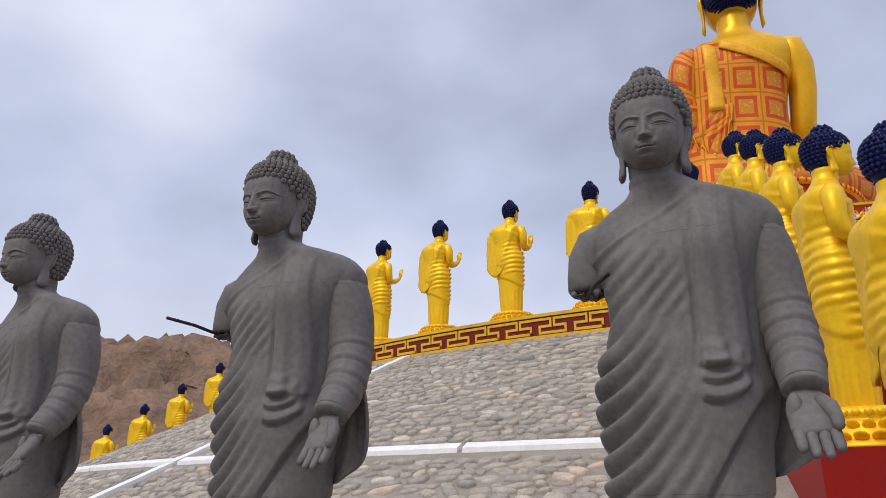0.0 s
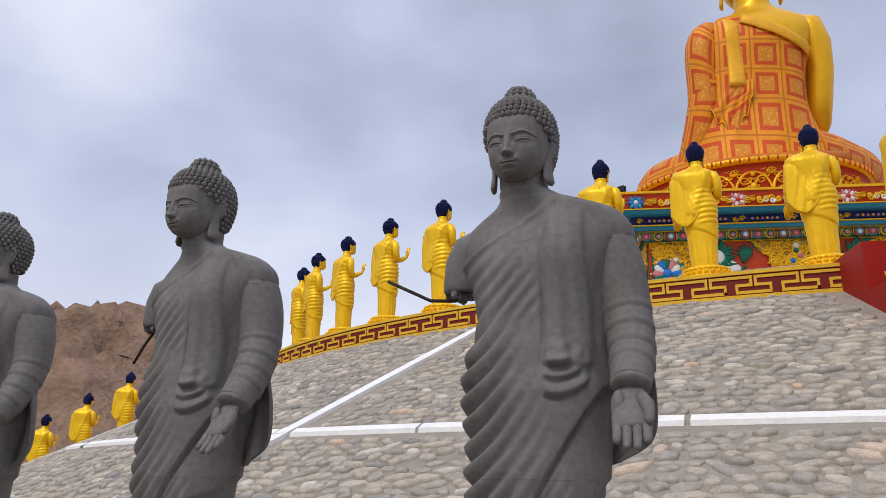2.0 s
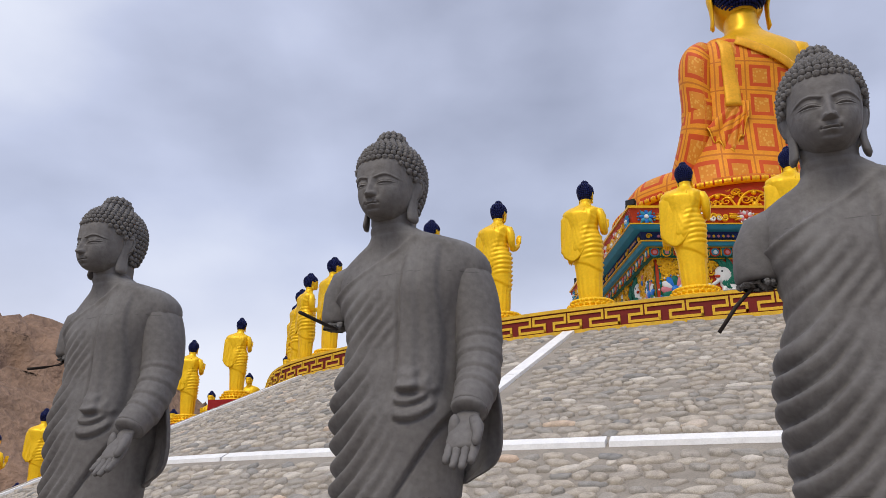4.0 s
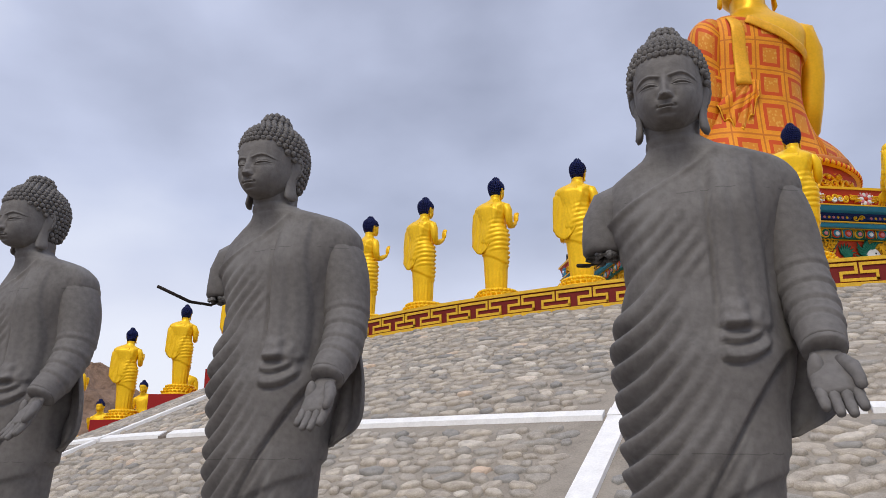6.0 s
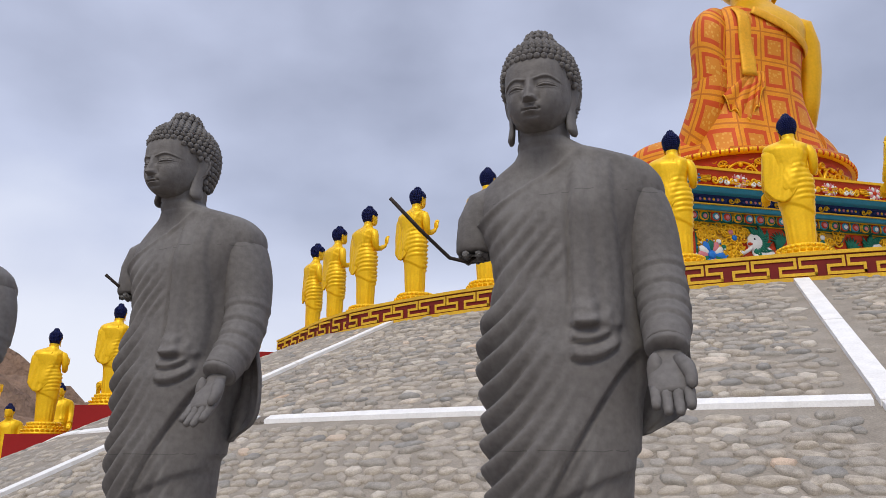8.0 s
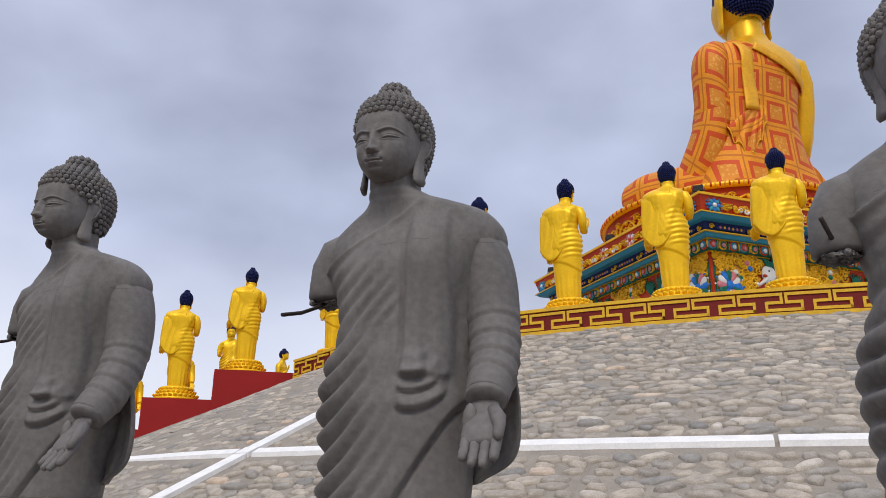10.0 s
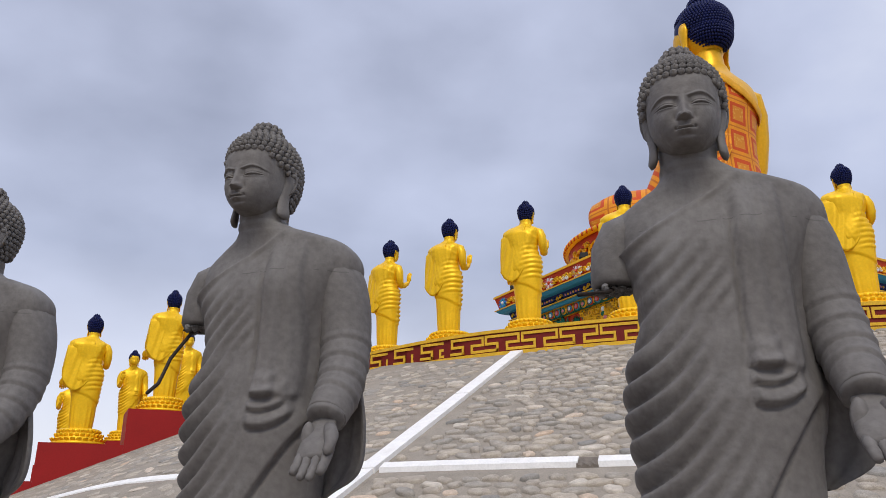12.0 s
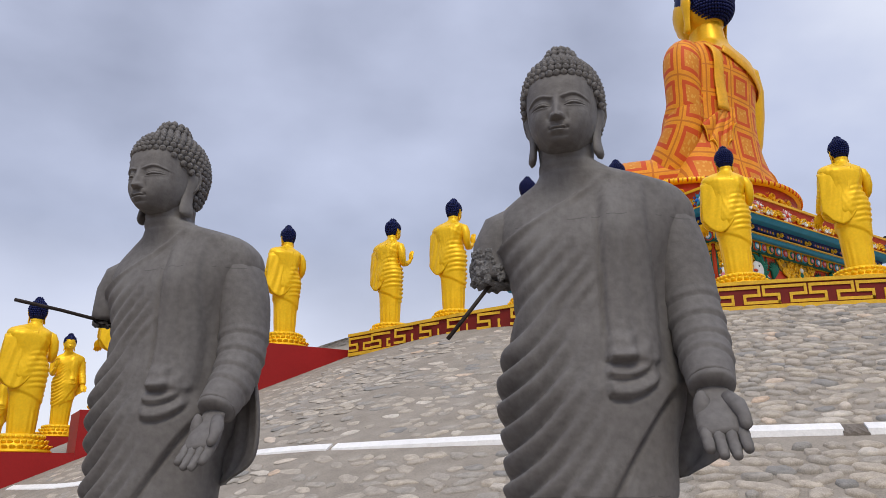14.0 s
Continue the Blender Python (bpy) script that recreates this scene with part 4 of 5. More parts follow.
# ---- grey statues in a ring at the hill's foot ----
GREY_R, GREY_Z = 25.86, 0.985
GREY_A = [-87.2, -90.57, -93.93, -97.39, -100.77, -104.16, -107.56, -111.05, -114.36, -117.78, -121.25, -124.61, -127.9, -131.13, -134.47, -137.85, -141.2]
RODS = [
    [(0, 0, 0), (-.02, -.03, -.02), (-.05, -.10, -.015), (.0, -.20, -.01)],
    [(0, 0, 0), (-.01, -.03, -.02), (.05, -.16, -.02), (.12, -.30, -.03)],
    [(0, 0, 0), (-.02, -.05, -.01), (-.05, -.15, .01), (-.08, -.27, .02)],
    [(0, 0, 0), (-.03, -.01, -.025), (-.12, -.03, -.02), (-.20, -.05, .02), (-.28, -.06, .06)],
    [(0, 0, 0), (-.02, .0, -.01), (-.08, .0, -.07), (-.14, .0, -.15)],
    [(0, 0, 0), (.01, -.04, -.025), (.04, -.18, -.03), (.07, -.36, -.03)],
    [(0, 0, 0), (-.02, -.04, -.04), (-.04, -.10, -.06), (-.06, -.17, -.075)],
    [(0, 0, 0), (-.01, -.06, -.04), (-.01, -.18, -.05), (-.03, -.33, -.02)],
    [(0, 0, 0), (-.03, -.02, -.03), (-.08, -.06, -.02), (-.15, -.14, .06), (-.23, -.21, .16)],
    [(0, 0, 0), (-.01, -.02, .0), (-.03, -.06, .03), (-.055, -.11, .07)],
    [(0, 0, 0), (-.01, -.05, -.03), (-.02, -.14, -.07), (-.02, -.25, -.10)],
    [(0, 0, 0), (-.02, -.06, -.03), (-.05, -.16, -.06), (-.08, -.27, -.09)],
    [(0, 0, 0), (-.03, -.02, -.03), (-.08, -.05, -.12), (-.06, -.12, -.22), (.04, -.28, -.28)],
    [(0, 0, 0), (-.02, -.02, -.02), (-.07, -.06, -.10), (-.13, -.10, -.19)],
    [(0, 0, 0), (-.03, -.05, .0), (-.08, -.16, .015), (-.15, -.30, .03)],
    [(0, 0, 0), (-.03, .0, .0), (-.16, .02, .03), (-.30, .04, .06)],
]
for i, a in enumerate(GREY_A):
    ob = new("grey_statue", grey_statue(i, RODS[i % len(RODS)]))
    ob.matrix_basis = Matrix.Translation(polar(GREY_R, a, GREY_Z)) @ Matrix.Rotation(radians(a + 90 + random.uniform(-1, 1)), 4, "Z")
    tagged(ob, "matt grey standing robed statue, one forearm broken off", "statue", "statues at the hill's foot")

# ---- painted pedestal ----
PED = Matrix.Translation((-0.5, -1.35, 0)) @ Matrix.Rotation(radians(11.5), 4, "Z")
pedestal = tagged(new("pedestal", None), "square painted pedestal with stepped cornices and gilded reliefs", "pedestal")
pedestal.matrix_basis = PED


def slab(half0, half1, z0, z1):
    """A square course; its half side goes from half0 below to half1 above."""
    s = Shape()
    s.grid(np.array([[(sx * h, sy * h, z) for sx, sy in ((-1, -1), (1, -1), (1, 1), (-1, 1))] for h, z in ((half0, z0), (half0 + 0.25 * (half1 - half0), z0 + 0.2 * (z1 - z0)), (half1, z1))]))
    return s


COURSES = [("panel", 3.90, 3.90, 4.318, 8.00, M_VERMILION, "vermilion painted panel course"), ("petal_course", 3.98, 4.14, 8.00, 8.26, M_GREEN, "green course behind the petals"), ("lower_cornice", 4.30, 4.36, 8.26, 8.36, M_TEAL, "teal cornice slab"),
           ("cartouche_band", 4.32, 4.40, 8.36, 8.63, M_NAVY, "navy band with cartouches"), ("upper_cornice", 4.62, 4.76, 8.63, 8.74, M_TEAL, "teal cornice slab"), ("frieze", 4.62, 4.76, 8.74, 9.20, M_VERMILION, "vermilion frieze"), ("coping", 4.80, 4.80, 9.20, 9.27, M_OLDGOLD, "gilded coping")]
for name, h0, h1, z0, z1, mat, label in COURSES:
    part(name, slab(h0, h1, z0, z1).mesh(name, [mat], False), pedestal, label)
for h, z in ((4.78, 8.745), (4.42, 8.365), (4.18, 8.25), (3.95, 7.98)):
    part("gilt_line", slab(h, h, z - 0.015, z + 0.015).mesh("gilt_line", [M_OLDGOLD], False), pedestal)


def spiral(s, x, z, r, turns, hand, slot, y=0.0, thick=0.03):
    t = np.linspace(0, 1, 14)
    a = hand * t * turns * 2 * np.pi
    rr = r * (1 - 0.8 * t)
    s.tube(np.stack([x + rr * np.cos(a) - r * np.cos(0) * 0, np.full(14, y) - 0.01 * t, z + rr * np.sin(a)], -1), thick * (1 - 0.6 * t), slot, 6, 1.0, (0, 1, 0))


def flower(r, petals, mats):
    """Rosette in the x-z plane that looks to -y."""
    s = Shape()
    for j in range(petals):
        a = 2 * math.pi * j / petals
        s.ball((r * 0.6 * math.cos(a), -0.02, r * 0.6 * math.sin(a)), (r * 0.42, 0.035, r * 0.27), j % 2 if len(mats) < 5 else (0, 1, 3, 4)[j % 4], 8, 5, np.array(Euler((0, -a, 0)).to_matrix()))
    s.ball((0, -0.04, 0), (r * 0.3, 0.05, r * 0.3), 2, 10, 6)
    for j in range(14):
        a = 2 * math.pi * j / 14
        s.ball((r * 1.12 * math.cos(a), -0.025, r * 1.0 * math.sin(a)), (0.030, 0.024, 0.030), j % 2, 6, 4)
    return s.mesh("rosette", mats)


def scrollwork(width, height, seed, gems=3):
    """Gilded scroll relief that fills a rough triangle, with coloured bosses."""
    rnd = random.Random(seed)
    s = Shape()
    for k in range(int(34 * width * height) + 18):
        v = rnd.random()
        z = height * v
        x = (rnd.random() * 2 - 1) * width * 0.5 * (0.25 + 0.75 * v)
        spiral(s, x, z, rnd.uniform(0.07, 0.15), 1.3, rnd.choice((-1, 1)), 0, -rnd.uniform(0.0, 0.03), 0.033)
        a = rnd.uniform(0, 6.28)
        s.ball((x + 0.12 * math.cos(a), -0.015, z + 0.12 * math.sin(a)), (0.085, 0.025, 0.035), 0, 6, 4, np.array(Euler((0, -a, 0)).to_matrix()))
    for k in range(gems):
        v = 0.3 + 0.6 * (k + 0.5) / gems
        x = (rnd.random() * 2 - 1) * width * 0.35 * v
        s.ball((x, -0.03, height * v), (0.085, 0.05, 0.085), 1 + k % 4, 10, 6)
        for h in range(8):
            a = h * math.pi / 4
            s.ball((x + 0.11 * math.cos(a), -0.025, height * v + 0.11 * math.sin(a)), (0.04, 0.025, 0.04), 0, 6, 4)
    return s.mesh("gilt_scrollwork", [M_OLDGOLD, M_BLUE, M_PINK, M_GREEN, M_CREAM])


def frieze_leaf():
    s = Shape()
    for k in range(5):
        x = -0.42 + 0.17 * k
        spiral(s, x, 0.02 * math.sin(k * 2.1), 0.10 - 0.012 * k, 1.2, 1 if k % 2 else -1, int(k == 2), -0.01, 0.038)
    for k in range(4):
        s.tube([(0.2 + 0.05 * k, -0.01, 0.09 - 0.06 * k), (0.38 + 0.04 * k, -0.02, 0.07 - 0.045 * k), (0.5 + 0.05 * k, -0.012, 0.085 - 0.03 * k)], [0.045, 0.04, 0.008], 0, 6, 0.6, (0, 1, 0))
    return s.mesh("gilt_leaf", [M_OLDGOLD, M_CREAM])


def lion():
    """White lion with a green mane in low relief, head turned back."""
    s = Shape()
    s.ball((0, -0.02, 0.42), (0.34, 0.07, 0.22), 0, 14, 8, np.array(Euler((0, 0.5, 0)).to_matrix()))
    s.ball((-0.22, -0.04, 0.68), (0.2, 0.09, 0.2), 0, 12, 8)
    for x0, z0, x1, z1 in ((-0.22, 0.4, -0.34, 0.02), (-0.05, 0.35, -0.10, 0.0), (0.24, 0.34, 0.36, 0.0), (0.14, 0.3, 0.2, 0.0), (-0.3, 0.6, -0.52, 0.42)):
        s.tube([(x0, -0.03, z0), ((x0 + x1) / 2 + 0.03, -0.05, (z0 + z1) / 2), (x1, -0.03, z1)], [0.085, 0.065, 0.06], 0, 8, 0.6, (0, 1, 0))
        s.ball((x1 - 0.04, -0.04, z1 + 0.02), (0.08, 0.04, 0.05), 0, 8, 5)
    for k in range(26):
        a = 0.1 + k * 0.24
        r = 0.24 + 0.04 * (k % 3)
        s.tube([(-0.18 + 0.1 * math.cos(a), -0.05, 0.72 + 0.1 * math.sin(a)), (-0.18 + r * math.cos(a), -0.07, 0.70 + r * math.sin(a)), (-0.16 + 1.35 * r * math.cos(a + 0.3), -0.05, 0.68 + 1.35 * r * math.sin(a + 0.3))], [0.045, 0.045, 0.008], 1, 6, 0.7, (0, 1, 0)) if not 2.2 < a < 4.2 else None
    for k in range(7):
        a = 0.6 + k * 0.32
        s.tube([(0.33, -0.03, 0.55), (0.40 + 0.14 * math.cos(a), -0.05, 0.66 + 0.16 * math.sin(a)), (0.40 + 0.26 * math.cos(a + 0.3), -0.03, 0.68 + 0.30 * math.sin(a + 0.3))], [0.04, 0.05, 0.008], 1, 6, 0.7, (0, 1, 0))
    for x1, z1 in ((-0.34, 0.1), (0.34, 0.1), (0.18, 0.3)):
        for k in range(4):
            s.ball((x1 + 0.05 + 0.04 * k, -0.05, z1 + 0.05 * k), (0.05, 0.035, 0.03), 1, 6, 4)
    s.ball((-0.36, -0.09, 0.63), (0.07, 0.04, 0.035), 2, 8, 5)
    s.ball((-0.26, -0.12, 0.74), (0.025, 0.02, 0.025), 3, 6, 4)
    return s.mesh("lion_relief", [M_CREAM, M_GREEN, M_VERMILION, M_DARK])


def cartouche():
    s = Shape()
    s.tube([(-0.5, 0, 0), (-0.42, -0.01, 0), (0.42, -0.01, 0), (0.5, 0, 0)], [0.01, 0.07, 0.07, 0.01], 0, 8, 0.25, (0, 0, 1))
    for k in range(6):
        s.ball((-0.34 + 0.136 * k, -0.03, 0), (0.042, 0.02, 0.042), 1 + k % 2, 8, 5)
    for x in (-0.62, 0.62):
        spiral(s, x, 0, 0.09, 1.2, 1 if x < 0 else -1, 2, -0.01, 0.022)
        s.ball((x, -0.02, 0), (0.04, 0.03, 0.04), 2, 6, 4)
    return s.mesh("cartouche", [M_NAVY, M_PINK, M_OLDGOLD])


def petal(mats):
    s = Shape()
    s.ball((0, -0.02, 0), (0.160, 0.060, 0.150), 0, 12, 7)
    s.ball((0, -0.052, -0.012), (0.118, 0.040, 0.112), 1, 10, 6)
    s.ball((0, -0.082, -0.030), (0.066, 0.022, 0.066), 2, 8, 5)
    for k in (-1, 1):
        s.tube([(k * 0.17, -0.03, 0.14), (k * 0.172, -0.055, 0.0), (k * 0.165, -0.04, -0.13)], [0.012, 0.022, 0.010], 3, 6)
    return s.mesh("lotus_petal", mats)


PETALS = [petal([M_TEAL, M_VERMILION, M_PINK, M_OLDGOLD]), petal([M_OLDGOLD, M_GREEN, M_PINK, M_GREEN]), petal([M_VERMILION, M_TEAL, M_CREAM, M_OLDGOLD])]
ROSE, BLUEROSE = flower(0.21, 10, [M_PINK, M_CREAM, M_VERMILION]), flower(0.22, 8, [M_BLUE, M_TEAL, M_CREAM])
WHEEL = flower(0.42, 12, [M_BLUE, M_CREAM, M_BLUE, M_PINK, M_GREEN])
LEAF, LION, CART = frieze_leaf(), lion(), cartouche()
CORNER_SCROLL, MID_SCROLL = scrollwork(1.75, 1.5, 3, 6), scrollwork(1.9, 0.98, 5, 4)


def plate(outline):
    """A thin ochre ground with a green rim, outline in the x-z plane."""
    s = Shape()
    c = np.mean(outline, axis=0)
    for slot, grow, y in ((1, 1.06, -0.012), (0, 1.0, -0.024)):
        o = [(c[0] + (x - c[0]) * grow, c[1] + (z - c[1]) * grow) for x, z in outline]
        k = len(o)
        s.add([(x, y, z) for x, z in o] + [(x, 0.0, z) for x, z in o], [tuple(range(k))] + [(i, (i + 1) % k, k + (i + 1) % k, k + i) for i in range(k)], slot)
    return s.mesh("scroll_ground", [M_OCHRE, M_GREEN], False)


CORNER_PLATE = plate([(0.03, 4.9), (0.03, 7.62), (1.85, 7.62), (1.72, 7.40), (1.35, 7.22), (1.28, 6.95), (1.02, 6.75), (0.98, 6.3), (0.8, 5.9), (0.82, 4.9)])
MID_PLATE = plate([(-1.0, 7.62), (1.0, 7.62), (0.82, 7.35), (0.48, 7.22), (0.36, 6.95), (0.0, 6.70), (-0.36, 6.95), (-0.48, 7.22), (-0.82, 7.35)])
for face in range(3):
    # faces: south, west, east of the pedestal's own axes
    turn = Matrix.Rotation(radians((0, -90, 90)[face]), 4, "Z")

    def on_face(name, me, x, z, half, mirror=False, label="", size=1.0):
        ob = part(name, me, pedestal, label)
        ob.matrix_basis = turn @ Matrix.Translation((x, -half - 0.004, z)) @ Matrix.Diagonal((-size if mirror else size, 1, size, 1))

    for x in (-4.2, 4.2):
        on_face("rosette", BLUEROSE, x * 1.02, 8.96, 4.70, False, "blue jewelled rosette")
    for x, m in ((-3.5, True), (-2.15, False), (-0.80, True), (0.80, False), (2.15, True), (3.5, False)):
        on_face("gilt_leaf", LEAF, x, 8.96, 4.70, m)
        on_face("gilt_leaf", LEAF, x + (0.34 if m else -0.34), 8.93, 4.705, not m)
    for x in (-1.48, 0.0, 1.48, -2.83, 2.83):
        on_face("rosette", ROSE, x, 8.96, 4.70, False, "pink and white rosette")
    for k in range(6):
        on_face("cartouche", CART, -3.55 + 1.42 * k, 8.495, 4.385)
    for k in range(24):
        on_face("lotus_petal", PETALS[k % 3], -3.97 + 0.345 * k, 8.13, 4.09)
    for sgn in (-1, 1):
        on_face("scroll_ground", CORNER_PLATE, sgn * 3.80, 0.32, 3.9, sgn > 0, "ochre ground with a green edge")
        on_face("gilt_scrollwork", CORNER_SCROLL, sgn * 3.02, 6.47, 3.93, sgn > 0, "gilded scrollwork with blue and pink bosses")
        on_face("rosette", WHEEL, sgn * 3.42, 7.05, 3.97, False, "blue and pink jewel wheel")
        on_face("lion_relief", LION, sgn * 1.72, 6.62, 3.9, sgn > 0, "white lion relief with a green mane", 1.30)
    on_face("scroll_ground", MID_PLATE, 0, 0.32, 3.9, False, "ochre ground with a green edge")
    on_face("gilt_scrollwork", MID_SCROLL, 0, 6.98, 3.93, False, "gilded scrollwork with blue and pink bosses")
br, ho, gl = Shape(), Shape(), Shape()
br.box((-0.16, -0.05, 0), (0.16, 0.05, 0.03))
br.box((-0.16, -0.02, 0.03), (-0.14, 0.02, 0.16))
br.box((0.14, -0.02, 0.03), (0.16, 0.02, 0.16))
ho.box((-0.13, -0.07, 0.06), (0.13, 0.07, 0.22))
gl.box((-0.11, 0.071, 0.08), (0.11, 0.076, 0.20))
lamp_parts = (("bracket", br.mesh("bracket", [M_DARK], False)), ("housing", ho.mesh("housing", [M_DARK], False)), ("lens", gl.mesh("lens", [M_CREAM], False)))
for x, y in ((-4.66, -4.62), (-4.66, 3.6), (4.6, -4.62), (-4.66, -0.3)):
    ob = tagged(new("floodlight", None), "small black floodlight on the pedestal's coping", "floodlight", "floodlights")
    ob.matrix_basis = Matrix.Translation(PED @ Vector((x, y, 9.27))) @ Matrix.Rotation(radians(-30), 4, "Z")
    for nm, me_ in lamp_parts:
        part(nm, me_, ob)

# ---- lotus throne ----
throne = tagged(new("throne", None), "round red throne with gilded scrolls under the seated statue", "throne")
throne.matrix_basis = Matrix.Translation((-0.40, -1.05, 9.27)) @ Matrix.Diagonal((1, 1, 0.735, 1))


def lathe(profile, n=72):
    s = Shape()
    th = np.linspace(0, 2 * np.pi, n, endpoint=False)
    s.grid(np.array([[(r * math.cos(a), r * math.sin(a), z) for a in th] for r, z in profile]))
    return s


part("drum", lathe([(3.80, 0.0), (3.74, 0.3), (3.70, 0.8), (3.78, 1.3), (3.90, 1.68)]).mesh("drum", [M_VERMILION]), throne, "vermilion drum")
part("foot_ring", lathe([(3.95, 0.0), (3.97, 0.08), (3.88, 0.16), (3.76, 0.18)]).mesh("foot_ring", [M_OLDGOLD]), throne)
part("top_ring", lathe([(3.86, 1.66), (4.00, 1.69), (4.04, 1.73), (4.05, 1.85), (4.00, 1.90), (0.3, 1.90)]).mesh("top_ring", [M_OLDGOLD]), throne, "gilded ridged rim")
rib_s = Shape()
rib_s.tube([(4.02, 0, 1.69), (4.05, 0, 1.74), (4.055, 0, 1.84), (4.03, 0, 1.89)], [0.02, 0.028, 0.028, 0.02], 0, 6, 1.0, (0, 1, 0))
rib_me = rib_s.mesh("rim_ridge", [M_VERMILION])
rib_gold = rib_s.mesh("rim_ridge", [M_YELLOWROBE])
for k in range(190):
    ob = part("rim_ridge", rib_gold if k % 2 else rib_me, throne)
    ob.matrix_basis = Matrix.Rotation(2 * math.pi * k / 190, 4, "Z")
sc = Shape()
for hand in (-1, 1):
    t = np.linspace(0, 1, 16)
    a = np.pi * (0.5 + hand * 0.5) - hand * t * np.pi * 1.05
    sc.tube(np.stack([0.52 * np.cos(a) * (1 - 0.0 * t), -0.02 + 0 * t, 0.25 + 0.85 * np.sin(np.clip(a, 0.0, np.pi))], -1), 0.05 * (1 - 0.2 * t), 0, 6, 1, (0, 1, 0)) if hand > 0 else None
    spiral(sc, hand * 0.24, 0.78, 0.17, 1.4, hand, 0, -0.03, 0.035)
    spiral(sc, hand * 0.22, 0.38, 0.15, 1.4, -hand, 0, -0.03, 0.035)
    spiral(sc, hand * 0.5, 1.1, 0.13, 1.3, -hand, 0, -0.02, 0.035)
sc.ball((0, -0.04, 0.55), (0.11, 0.06, 0.14), 0, 8, 6)
sc.ball((0, -0.04, 1.02), (0.08, 0.05, 0.1), 0, 8, 6)
for k in range(6):
    a = k * math.pi / 3
    sc.ball((0.14 * math.cos(a), -0.03, 0.55 + 0.16 * math.sin(a)), (0.05, 0.03, 0.05), 0, 6, 4)
for x, z, h, rr_ in ((-.36, .95, 1, .10), (.36, .95, -1, .10), (-.08, .80, 1, .08), (.08, .80, -1, .08), (-.40, .30, 1, .10), (.40, .30, -1, .10), (0, .22, 1, .09), (-.3, 1.25, 1, .09), (.3, 1.25, -1, .09), (0, 1.28, 1, .09)):
    spiral(sc, x, z, rr_, 1.3, h, 0, -0.02, 0.03)
scroll_me = sc.mesh("gilt_scroll", [M_OLDGOLD])
for k in range(23):
    a = 360 * k / 23
    ob = part("gilt_scroll", scroll_me, throne)
    ob.matrix_basis = Matrix.Rotation(radians(a), 4, "Z") @ Matrix.Translation((0, -3.76, 0.10)) @ Matrix.Diagonal((1, 1.3, 1.14, 1))


